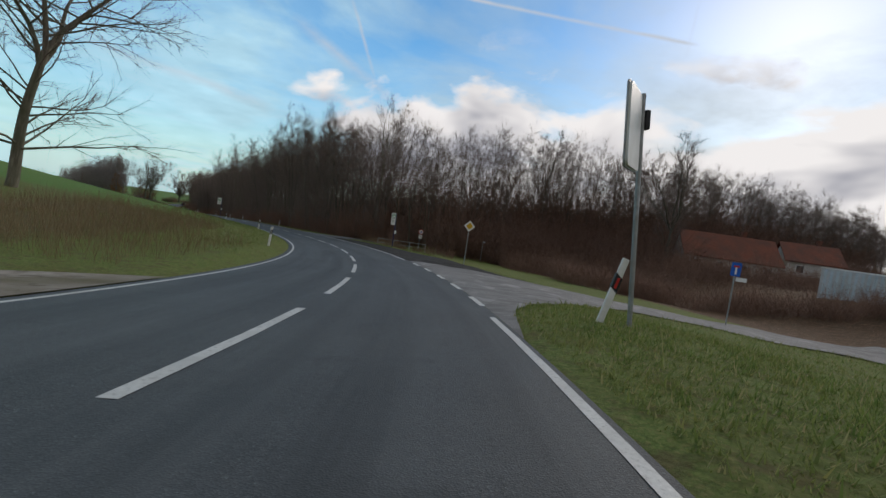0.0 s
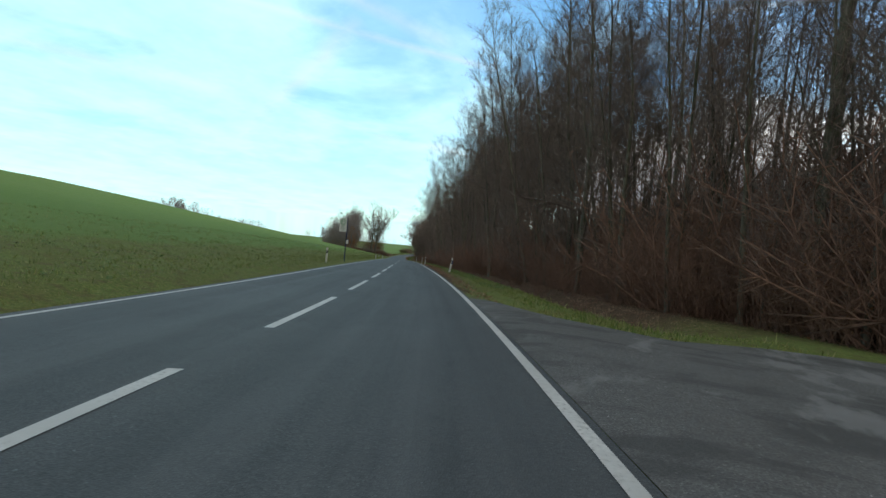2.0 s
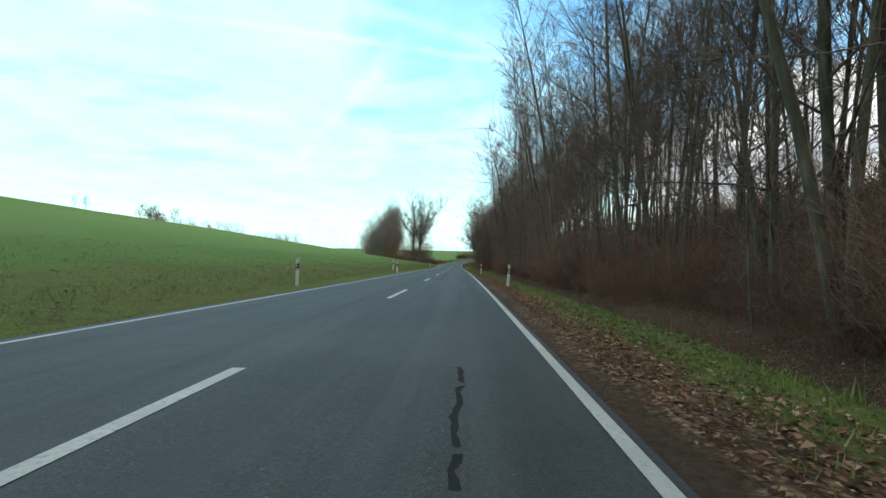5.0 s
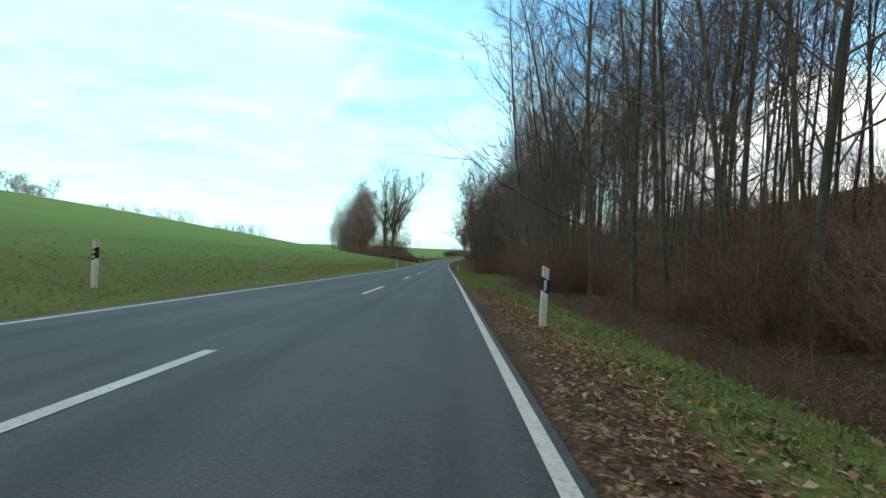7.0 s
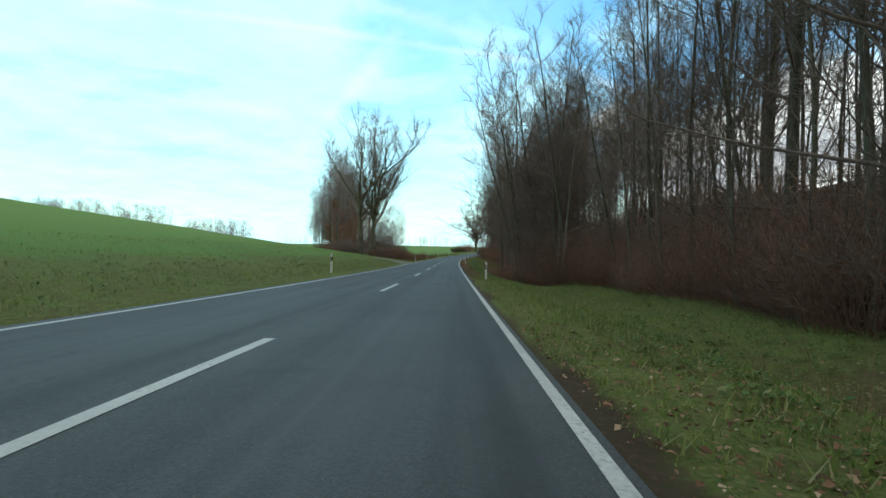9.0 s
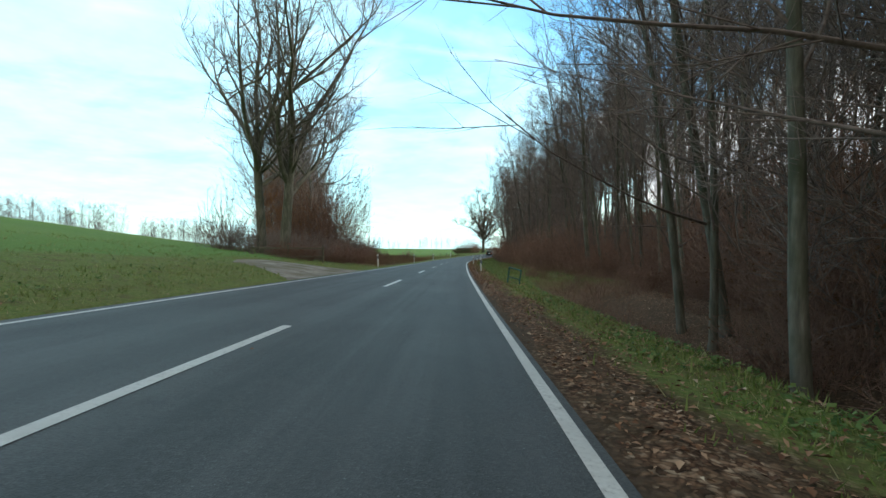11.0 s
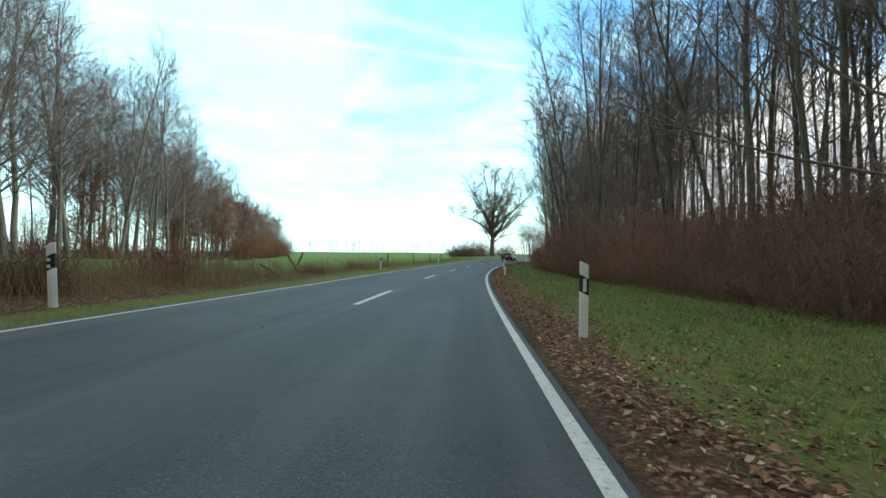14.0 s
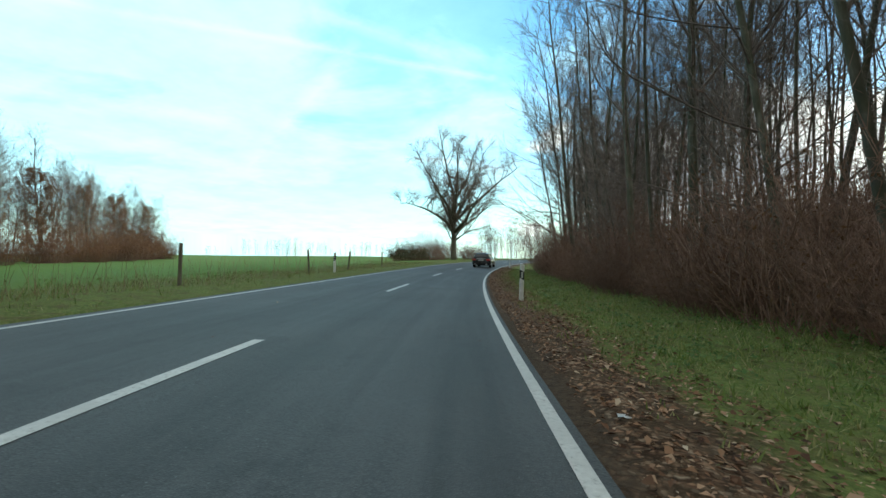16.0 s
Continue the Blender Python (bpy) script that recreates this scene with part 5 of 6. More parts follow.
def litter_v(rng, p):
    n = len(p)
    a = rng.uniform(0, 2 * np.pi, n)
    k = rng.gamma(5.0, 0.0040, (n, 1)).clip(0.010, 0.042)
    d = np.stack([np.cos(a), np.sin(a), rng.normal(0, 0.25, n)], -1) * k
    e = np.stack([-np.sin(a), np.cos(a), rng.normal(0, 0.25, n)], -1) * k * 0.6
    c = p + np.stack([0 * a, 0 * a, rng.uniform(0.0, 0.03, n)], -1)
    up = np.stack([0 * a, 0 * a, k[:, 0] * rng.uniform(0.1, 0.5, n)], -1)
    v = np.stack([c - d, c + e + up, c + d, c - e + up], 1).reshape(-1, 3)
    i = np.arange(n)[:, None] * 4
    return v, np.concatenate([i + [[0, 1, 2]], i + [[0, 2, 3]]])


def litter_material():
    mat, nodes, links, bsdf = material("fallen_leaves", 0.85, 0.0, 0.25)
    geo = nodes.new("ShaderNodeNewGeometry")
    col = ramp(nodes, links, geo.outputs["Random Per Island"], [(0.0, (0.05, 0.025, 0.015)), (0.35, (0.16, 0.080, 0.043)), (0.7, (0.29, 0.165, 0.095)), (0.93, (0.40, 0.26, 0.165)), (1.0, (0.52, 0.41, 0.29))])
    links.new(col, bsdf.inputs["Base Color"])
    return mat


M_LITTER = litter_material()
scatter("fallen_leaves", "brown fallen leaves strewn over the verge and ditch",
        [(54, 80, 3.06, 3.6, 3500), (80, 158, 3.3, 4.6, 52000), (158, 182, 3.06, 4.8, 6500), (66, 182, 5.2, 9.0, 18000), (203, 236, 3.06, 5.2, 15000), (203, 236, 5.4, 10, 9000), (228, 345, 3.1, 4.6, 64000), (228, 345, 4.8, 11.0, 16000),
         (238, 345, 9.5, 13, 7000), (182, 203, 3.6, 9.0, 1000), (58, 330, -4.4, -3.5, 700), (66, 330, 3.2, 3.6, 1200), (60, 330, -2.8, 2.8, 170)], M_LITTER, litter_v, 22, 0.6, 0.7)


def weeds(rng, p):
    """Low rosettes of broad leaves."""
    n = len(p)
    big = np.repeat(rng.uniform(0.6, 1.5, n), 6)
    c = np.repeat(p, 6, 0) + rng.normal(0, 0.045, (6 * n, 3)) * (1, 1, 0) + np.stack([np.zeros(6 * n), np.zeros(6 * n), rng.uniform(0.02, 0.09, 6 * n)], -1)
    a = rng.uniform(0, 2 * np.pi, 6 * n)
    k = (rng.uniform(0.016, 0.036, 6 * n) * big)[:, None]
    d = np.stack([np.cos(a), np.sin(a), rng.normal(0.15, 0.35, 6 * n)], -1) * k
    e = np.stack([-np.sin(a), np.cos(a), rng.normal(0, 0.25, 6 * n)], -1) * k * 0.62
    v = np.stack([c - d, c + e - (0, 0, 0.006), c + d, c - e - (0, 0, 0.006)], 1).reshape(-1, 3)
    i = np.arange(6 * n)[:, None] * 4
    return v, np.concatenate([i + [[0, 1, 2]], i + [[0, 2, 3]]])


def weed_material():
    mat, nodes, links, bsdf = material("weed_leaf", 0.6, 0.0, 0.3)
    geo = nodes.new("ShaderNodeNewGeometry")
    wide = noise_node(nodes, links, 1.1, 5.0, 0.6)
    green = ramp(nodes, links, geo.outputs["Random Per Island"], [(0.0, (0.05, 0.10, 0.024)), (0.5, (0.10, 0.18, 0.048)), (0.85, (0.18, 0.25, 0.072)), (1.0, (0.30, 0.27, 0.11))])
    links.new(mix(nodes, links, ramp(nodes, links, wide, [(0.5, (0, 0, 0)), (0.7, (0.5, 0.5, 0.5))]), green, (0.16, 0.16, 0.06)), bsdf.inputs["Base Color"])
    return let_through(mat, 0.35)


M_WEED = weed_material()
scatter("verge_weeds", "low broad-leaved green weeds between the grass of the verge",
        [(60, 182, 4.2, 5.8, 7000), (182, 203, 4.5, 10.5, 2500), (203, 236, 4.3, 6.0, 1800), (234, 345, 4.5, 10.8, 15000), (46, 236, -8.0, -3.9, 4000), (30, 46, 6.0, 9.0, 500)], M_WEED, weeds, 27, 1.0, 1.1)
scatter("verge_leaves", "brown leaves lying among the weeds and grass", [(234, 345, 4.4, 11.0, 16000), (182, 203, 3.3, 10.5, 5500), (66, 182, 4.4, 5.6, 7000)], M_LITTER, litter_v, 28, 0.8, 1.3)

# ---- side roads, lay-by, entrances ----
def apron(name, label, us, mat, dz=0.045, n=14):
    """A paved or gravelled surface beside the road, between the two edges given in PAVED; it meets the road flush."""
    side, near, far = PAVED[name]
    rows = []
    for u in us:
        s = np.linspace(float(np.interp(u, *near)), float(np.interp(u, *far)), n)
        rows.append(spot(s, np.full(n, u * side), dz * smooth(3.1, 3.5, u)))
    faces = []
    for i in range(len(us) - 1):
        for j in range(n - 1):
            q = (i * n + j, (i + 1) * n + j, (i + 1) * n + j + 1, i * n + j + 1)
            faces.append(q if side > 0 else q[::-1])
    return tagged(new(name, mesh_of(name, np.concatenate(rows), faces, [mat], shade=True)), label, "pavement", kind="structure")


M_DRIVE = asphalt("drive_asphalt", (0.075, 0.075, 0.073), (0.165, 0.165, 0.162), (0.115, 0.113, 0.108), False)
apron("side_road", "pale worn asphalt side road joining the main road", np.r_[3.005, 3.3, 3.5, 3.8, np.arange(4.2, 45, 1.5)], M_OLD)
apron("lay_by", "dark cracked asphalt bus lay-by", np.r_[3.005, 3.3, 3.5, 3.8, np.arange(4.3, 5.9, 0.4), 6.6, 7.4, 8.2], M_BAY, 0.035)
apron("drive", "grey patched asphalt drive into the wood", np.r_[3.005, 3.3, 3.5, 3.8, np.arange(4.2, 16, 1.2)], M_DRIVE, 0.055)
apron("farm_entrance", "pale gravelled entrance beside the road", np.r_[3.325, 3.5, 3.8, np.arange(4.4, 14, 1.3)], M_GRAVEL, 0.03)
apron("field_entrance", "muddy gravel entrance to the field", np.r_[3.325, 3.5, 3.8, np.arange(4.4, 8.55, 0.6)], M_GRAVEL, 0.03)

# cracks sealed with tar, dark worn strips
M_TAR = simple("tar", [(0.35, (0.020, 0.020, 0.020)), (0.7, (0.040, 0.040, 0.040))], 9.0, 0.9, spec=0.1, second=(1.5, (0.036, 0.038, 0.040)), relief=0.4, dist=0.004)


def seam(s0, s1, u, wide, seed):
    r = np.random.default_rng(seed)
    n = int((s1 - s0) / 0.09)
    s = np.linspace(s0, s1, n)
    mid = u + np.cumsum(r.normal(0, 0.012, n)) * 0.8 + r.normal(0, 0.006, n)
    half = wide * 0.17 * r.uniform(0.45, 1.0, n)
    v = np.stack([spot(s, mid - half, 0.003, False), spot(s, mid + half, 0.003, False)], 1).reshape(-1, 3)
    f = [(2 * k, 2 * k + 1, 2 * k + 3, 2 * k + 2) for k in range(n - 1) if r.random() < 0.75]
    ob = new("tar_seam", mesh_of("tar_seam", v, f, [M_TAR]))
    ob.parent = road
    ob["label"] = "dark tar seam in the asphalt"
    return ob


for k, (a, b, u, w) in enumerate(((95, 109, 2.02, 0.2), (76, 86, 1.9, 0.15), (77, 85, 0.95, 0.2), (241, 249, 1.55, 0.05), (249.5, 254, 2.35, 0.05), (99.5, 100.2, 2.5, 0.12), (68, 76, 2.2, 0.04), (222, 228, 1.3, 0.04))):
    seam(a, b, u, w, 500 + k)

# ---- signs and posts by the junction ----
M_SIGNWHITE = simple("sign_film_white", [(0.3, (0.70, 0.71, 0.70)), (0.7, (0.80, 0.81, 0.80))], 5.0, 0.4, second=(2.0, (0.66, 0.67, 0.64)), relief=0.02)
M_SIGNYELLOW = simple("sign_film_yellow", [(0.3, (0.62, 0.36, 0.02)), (0.7, (0.72, 0.43, 0.03))], 5.0, 0.4, relief=0.02)
M_SIGNGREEN = simple("sign_film_green", [(0.3, (0.01, 0.24, 0.10)), (0.7, (0.015, 0.30, 0.13))], 5.0, 0.4, relief=0.02)
M_SIGNBLUE = simple("sign_film_blue", [(0.3, (0.01, 0.09, 0.42)), (0.7, (0.015, 0.13, 0.52))], 5.0, 0.4, relief=0.02)
M_INK = simple("dark_print", [(0.3, (0.03, 0.03, 0.035)), (0.7, (0.06, 0.06, 0.065))], 9.0, 0.6, relief=0.0)
M_POLEBLUE = simple("blue_lacquer", [(0.3, (0.012, 0.022, 0.085)), (0.7, (0.02, 0.035, 0.13))], 8.0, 0.4, relief=0.05)
M_GREENPAINT = simple("green_paint", [(0.3, (0.018, 0.085, 0.075)), (0.7, (0.04, 0.15, 0.13))], 14.0, 0.5, second=(6.0, (0.06, 0.10, 0.085)), relief=0.1)
M_TIMBER = simple("weathered_timber", [(0.3, (0.10, 0.082, 0.062)), (0.7, (0.24, 0.205, 0.16))], 4.0, 0.95, second=(1.2, (0.13, 0.12, 0.08)), relief=0.7, dist=0.01, stretch=(3, 3, 0.4), per_object=0.2)


def plate(w, h, d=0.008, at=(0, 0, 0), round_by=0.03):
    """A flat sign plate in the xz plane with rounded corners, facing -y."""
    bm = bmesh.new()
    pts = []
    for cx, cz, a0 in ((w / 2 - round_by, h / 2 - round_by, 0), (-w / 2 + round_by, h / 2 - round_by, 90), (-w / 2 + round_by, -h / 2 + round_by, 180), (w / 2 - round_by, -h / 2 + round_by, 270)):
        for k in range(4):
            a = radians(a0 + 30 * k)
            pts.append((cx + round_by * math.cos(a), cz + round_by * math.sin(a)))
    f = [bm.verts.new((x + at[0], at[1] - d / 2, z + at[2])) for x, z in pts]
    b = [bm.verts.new((x + at[0], at[1] + d / 2, z + at[2])) for x, z in pts]
    bm.faces.new(f)
    bm.faces.new(b[::-1])
    for k in range(len(pts)):
        bm.faces.new((f[k], b[k], b[(k + 1) % len(pts)], f[(k + 1) % len(pts)]))
    return bm


def disc(r, d, at, sides=32):
    return tube(bmesh.new(), r, r, (at[0], at[1] + d / 2, at[2]), (at[0], at[1] - d / 2, at[2]), sides)


def letter(name, text, size, at, mat, parent):
    cu = bpy.data.curves.new(name, "FONT")
    cu.body, cu.size, cu.align_x, cu.align_y, cu.extrude = text, size, "CENTER", "CENTER", 0.002
    cu.materials.append(mat)
    ob = new(name, cu)
    ob.parent = parent
    ob.matrix_basis = pose(*at, 90, 0, 0)
    return ob


def bus_stop(height, w, h, label):
    thing = new("bus_stop_sign")
    part("pole", tube(bmesh.new(), 0.038, 0.038, (0, 0, -0.4), (0, 0, height), 12), M_POLEBLUE, thing, "dark blue lacquered pole")
    panel = part("panel", plate(w, h, 0.02, (-w / 2 - 0.03, 0, height - h / 2 - 0.02), 0.02), M_SIGNWHITE, thing, "white panel with a green ring")
    r = w * 0.40
    cx, cz = -w / 2 - 0.03, height - 0.06 - r
    part("disc", disc(r, 0.006, (cx, -0.016, cz)), M_SIGNGREEN, panel, "green disc")
    part("disc_face", disc(r * 0.80, 0.006, (cx, -0.0205, cz)), M_SIGNWHITE, panel)
    letter("letter", "H", r * 1.75, (cx, -0.027, cz), M_SIGNGREEN, panel)
    for k in range(5):
        part("text_bar", box(bmesh.new(), (w * (0.7 - 0.08 * (k % 3)), 0.004, 0.022), (cx, -0.013, cz - r - 0.07 - k * h * 0.085)), M_INK if k % 2 else M_SIGNGREEN, panel)
    case = part("timetable_case", box(bmesh.new(), (0.26, 0.05, 0.40), (0.10, 0, height * 0.46), 0.012), M_POLEBLUE, thing, "framed timetable case")
    part("timetable", box(bmesh.new(), (0.21, 0.006, 0.34), (0.10, -0.029, height * 0.46)), M_SIGNWHITE, case, "white timetable sheet")
    return tagged(thing, label, "bus stop sign", group="bus stop signs")


def ground_at(x, y):
    return float(land([x], [y])[0])


b1 = bus_stop(3.35, 0.42, 1.12, "bus stop sign on a dark blue pole beside the lay-by")
b1.matrix_basis = pose(-1.23, 37.4, ground_at(-1.23, 37.4), 0, 0, 18)
b2 = bus_stop(3.55, 0.60, 1.1, "bus stop sign on a dark blue pole before the green slope")
b2.matrix_basis = stand(82.6, -3.97, -4)


def traffic_mirror():
    thing = new("traffic_mirror")
    part("pole", tube(bmesh.new(), 0.045, 0.045, (0, 0, -0.5), (0, 0, 4.15), 14), M_STEEL, thing, "galvanised steel pole")
    part("cap", tube(bmesh.new(), 0.05, 0.046, (0, 0, 4.14), (0, 0, 4.20), 14), M_STEEL, thing)
    m = pose(-0.38, -0.50, 3.48, 0, 0, 54)
    bm = plate(1.0, 1.32, 0.05, (0, 0, 0), 0.10)
    bm.transform(m)
    panel = part("mirror_panel", bm, M_SIGNWHITE, thing, "pale mirror panel seen on edge")
    bm = plate(1.06, 1.38, 0.03, (0, 0.03, 0), 0.12)
    bm.transform(m)
    part("frame", bm, M_STEEL, panel, "grey metal frame")
    for z in (4.02, 3.1):
        part("bracket", tube(bmesh.new(), 0.018, 0.018, (0, 0, z), (-0.1, -0.1, z), 8), M_STEEL, thing)
    part("clamp_box", box(bmesh.new(), (0.10, 0.14, 0.34), (0.09, 0.02, 3.75), 0.015), M_BLACK, thing, "black clamp box")
    return tagged(thing, "rectangular traffic mirror on a tall galvanised pole in the grass", "traffic mirror")


traffic_mirror().matrix_basis = stand(2.0, 5.58, 0, 0, -6.5)


def leaning_post():
    thing = new("marker_post")
    part("body", box(bmesh.new(), (0.13, 0.06, 1.55), (0, 0, 0.5), 0.015), M_WHITE, thing)
    bm = bmesh.new()
    a = [bm.verts.new(p) for p in ((-0.07, -0.034, 0.70), (0.07, -0.034, 0.62), (0.07, -0.034, 0.90), (-0.07, -0.034, 0.98))]
    b = [bm.verts.new((v.co.x, 0.034, v.co.z)) for v in a]
    bm.faces.new(a)
    bm.faces.new(b[::-1])
    for k in range(4):
        bm.faces.new((a[k], b[k], b[(k + 1) % 4], a[(k + 1) % 4]))
    band = part("band", bm, M_BLACK, thing, "black slanted band")
    part("reflector", box(bmesh.new(), (0.05, 0.01, 0.2), (0, -0.04, 0.80), 0.004), M_RED, band, "red reflector")
    return tagged(thing, "leaning white marker post with a red reflector", "marker post")


leaning_post().matrix_basis = stand(2.0, 5.0, 0, 0, 14)


def blue_sign():
    thing = new("dead_end_sign")
    part("pole", tube(bmesh.new(), 0.03, 0.03, (0, 0, -0.4), (0, 0, 3.0), 10), M_STEEL, thing)
    face = part("plate", plate(0.46, 0.66, 0.01, (0, -0.035, 2.72), 0.04), M_SIGNBLUE, thing, "blue plate")
    part("symbol", box(bmesh.new(), (0.09, 0.006, 0.36), (0, -0.044, 2.66)), M_SIGNWHITE, face)
    part("symbol", box(bmesh.new(), (0.26, 0.006, 0.09), (0, -0.0445, 2.86)), M_RED, face)
    part("small_plate", plate(0.5, 0.2, 0.01, (0.34, 0.02, 2.25), 0.02), M_SIGNWHITE, thing, "small white plate")
    return tagged(thing, "blue rectangular road sign on a thin steel pole", "road sign")


blue_sign().matrix_basis = pose(16.6, 15.0, ground_at(16.6, 15.0), 0, 0, -8)


def diamond_sign():
    thing = new("priority_sign")
    part("pole", tube(bmesh.new(), 0.03, 0.03, (0, 0, -0.4), (0, 0, 3.0), 10), M_STEEL, thing)
    for name, w, y, mat, lab in (("plate", 0.56, -0.036, M_SIGNWHITE, "white diamond plate"), ("inner", 0.36, -0.046, M_SIGNYELLOW, "yellow diamond")):
        bm = plate(w, w, 0.01, (0, 0, 0), 0.04)
        bm.transform(Matrix.Translation((0, y, 2.72)) @ pose(0, 0, 0, 0, 45, 0))
        if name == "plate":
            top = part(name, bm, mat, thing, lab)
        else:
            part(name, bm, mat, top, lab)
    return tagged(thing, "yellow and white diamond priority sign on a steel pole", "road sign")


diamond_sign().matrix_basis = pose(4.7, 25.7, ground_at(4.7, 25.7) + 0.05, 0, 0, 8)


def round_sign():
    thing = new("prohibition_sign")
    part("pole", tube(bmesh.new(), 0.03, 0.03, (0, 0, -0.4), (0, 0, 2.5), 10), M_STEEL, thing)
    face = part("plate", disc(0.30, 0.01, (0, -0.036, 2.18)), M_RED, thing, "red ring")
    part("plate_face", disc(0.235, 0.006, (0, -0.044, 2.18)), M_SIGNWHITE, face)
    part("symbol", box(bmesh.new(), (0.30, 0.006, 0.10), (0, -0.049, 2.13), 0.02), M_SIGNBLUE, face)
    part("symbol", box(bmesh.new(), (0.14, 0.006, 0.10), (0, -0.0495, 2.24), 0.02), M_INK, face)
    for k in range(2):
        p = part("small_plate", plate(0.42, 0.2, 0.01, (0, -0.036, 1.72 - 0.24 * k), 0.02), M_SIGNWHITE, thing, "small white plate")
        part("text_bar", box(bmesh.new(), (0.3, 0.004, 0.03), (0, -0.043, 1.74 - 0.24 * k)), M_INK, p)
    return tagged(thing, "round red-ringed prohibition sign over two small plates", "road sign")


round_sign().matrix_basis = pose(1.17, 49.25, ground_at(1.17, 49.25) + 0.1, 0, 2, 16)


def pipe_barrier():
    thing = new("pipe_barrier")
    part("top_rail", tube(bmesh.new(), 0.03, 0.03, (0, 0, 0.78), (5.2, 0, 0.78), 10), M_STEEL, thing)
    part("lower_rail", tube(bmesh.new(), 0.022, 0.022, (0, 0, 0.36), (5.2, 0, 0.36), 10), M_STEEL, thing)
    for k in range(4):
        part("post", tube(bmesh.new(), 0.035, 0.035, (k * 1.73, 0, -0.3), (k * 1.73, 0, 0.80), 10), M_STEEL, thing)
    return tagged(thing, "galvanised steel pipe barrier across the drive", "barrier")


pipe_barrier().matrix_basis = pose(-3.2, 43.0, ground_at(-0.5, 43.2), 0, 0, 4)


def thin_pole(h):
    thing = new("sign_pole")
    part("pole", tube(bmesh.new(), 0.028, 0.028, (0, 0, -0.3), (0, 0, h), 10), M_STEEL, thing)
    part("sign_back", plate(0.34, 0.14, 0.01, (0.12, 0, h - 0.12), 0.02), M_STEEL, thing, "grey sign back")
    return tagged(thing, "thin steel pole with a small sign in the scrub", "sign pole")


thin_pole(2.5).matrix_basis = pose(8.6, 46.4, ground_at(8.6, 46.4), 0, 0, 10)
for k, (x, y, h, r) in enumerate(((-1.6, 41.2, 1.1, 0.8), (1.2, 41.5, 0.9, 0.9), (-0.4, 38.5, 0.7, 0.7), (2.6, 40.0, 1.3, 1.0), (4.0, 38.0, 1.5, 1.1))):
    tagged(shrub_thing("bramble", "low straw-brown bramble in front of the barrier", 600 + k, "brambles at the drive", height=h, radius=r, stems=90, twigs=5, leaves=0.5,
                       thick=0.006)).matrix_basis = pose(x, y, ground_at(x, y))

# ---- farm buildings beyond the side road ----
M_TILE = simple("roof_tile", [(0.3, (0.13, 0.045, 0.030)), (0.7, (0.24, 0.090, 0.055))], 3.0, 0.85, second=(0.5, (0.12, 0.06, 0.045)), relief=0.5, dist=0.03, stretch=(1, 1, 4))
M_RENDER = simple("pale_render", [(0.3, (0.52, 0.50, 0.46)), (0.7, (0.66, 0.64, 0.60))], 2.0, 0.9, second=(0.6, (0.45, 0.43, 0.38)), relief=0.2)
M_SHEET = simple("corrugated_sheet", [(0.3, (0.42, 0.47, 0.50)), (0.7, (0.58, 0.62, 0.65))], 1.5, 0.5, 0.3, second=(0.6, (0.40, 0.43, 0.44)), relief=0.1)
M_PANE = simple("window_glass", [(0.3, (0.02, 0.025, 0.03)), (0.7, (0.05, 0.055, 0.06))], 2.0, 0.08, spec=0.6, relief=0.0)


def farmhouse(length, depth, eave, ridge):
    thing = new("farmhouse")
    part("wall", box(bmesh.new(), (length, depth, eave + 1.5), (0, 0, (eave - 1.5) / 2)), M_RENDER, thing, "pale rendered wall")
    for side in (-1, 1):
        bm = bmesh.new()
        y0, z0 = side * (depth / 2 + 0.45), eave - 0.15
        v = [(-length / 2 - 0.4, y0, z0), (length / 2 + 0.4, y0, z0), (length / 2 + 0.4, 0, ridge), (-length / 2 - 0.4, 0, ridge)]
        low = [bm.verts.new(p) for p in v]
        top = [bm.verts.new((p[0], p[1], p[2] + 0.18)) for p in v]
        bm.faces.new(top if side < 0 else top[::-1])
        bm.faces.new(low[::-1] if side < 0 else low)
        for k in range(4):
            bm.faces.new((low[k], low[(k + 1) % 4], top[(k + 1) % 4], top[k]))
        bmesh.ops.recalc_face_normals(bm, faces=bm.faces)
        part("roof", bm, M_TILE, thing, "red-brown tiled roof")
    for x in (-1, 1):
        bm = bmesh.new()
        tri = [bm.verts.new(p) for p in ((x * length / 2, -depth / 2, eave), (x * length / 2, depth / 2, eave), (x * length / 2, 0, ridge))]
        bm.faces.new(tri)
        part("gable", bm, M_RENDER, thing)
    n = max(2, int(length / 3))
    for k in range(n):
        x = -length / 2 + (k + 0.5) * length / n
        win = part("window", box(bmesh.new(), (1.1, 0.08, 1.2), (x, -depth / 2 - 0.02, eave - 1.1), 0.02), M_SIGNWHITE, thing)
        part("pane", box(bmesh.new(), (0.92, 0.04, 1.02), (x, -depth / 2 - 0.055, eave - 1.1)), M_PANE, win, "dark pane")
    part("chimney", box(bmesh.new(), (0.6, 0.6, 1.4), (length * 0.2, 0.3, ridge + 0.3), 0.03), M_TILE, thing)
    return thing


f1 = tagged(farmhouse(13, 7, 2.3, 5.9), "low farmhouse with a red-brown tiled roof", "house", group="farm buildings")
f1.matrix_basis = pose(48, 62, ground_at(48, 62) - 0.2, 0, 0, -12)
f2 = tagged(farmhouse(7, 6, 2.1, 4.8), "small tiled outbuilding beside the farmhouse", "house", group="farm buildings")
f2.matrix_basis = pose(60.5, 61, ground_at(60.5, 61) - 0.2, 0, 0, -20)


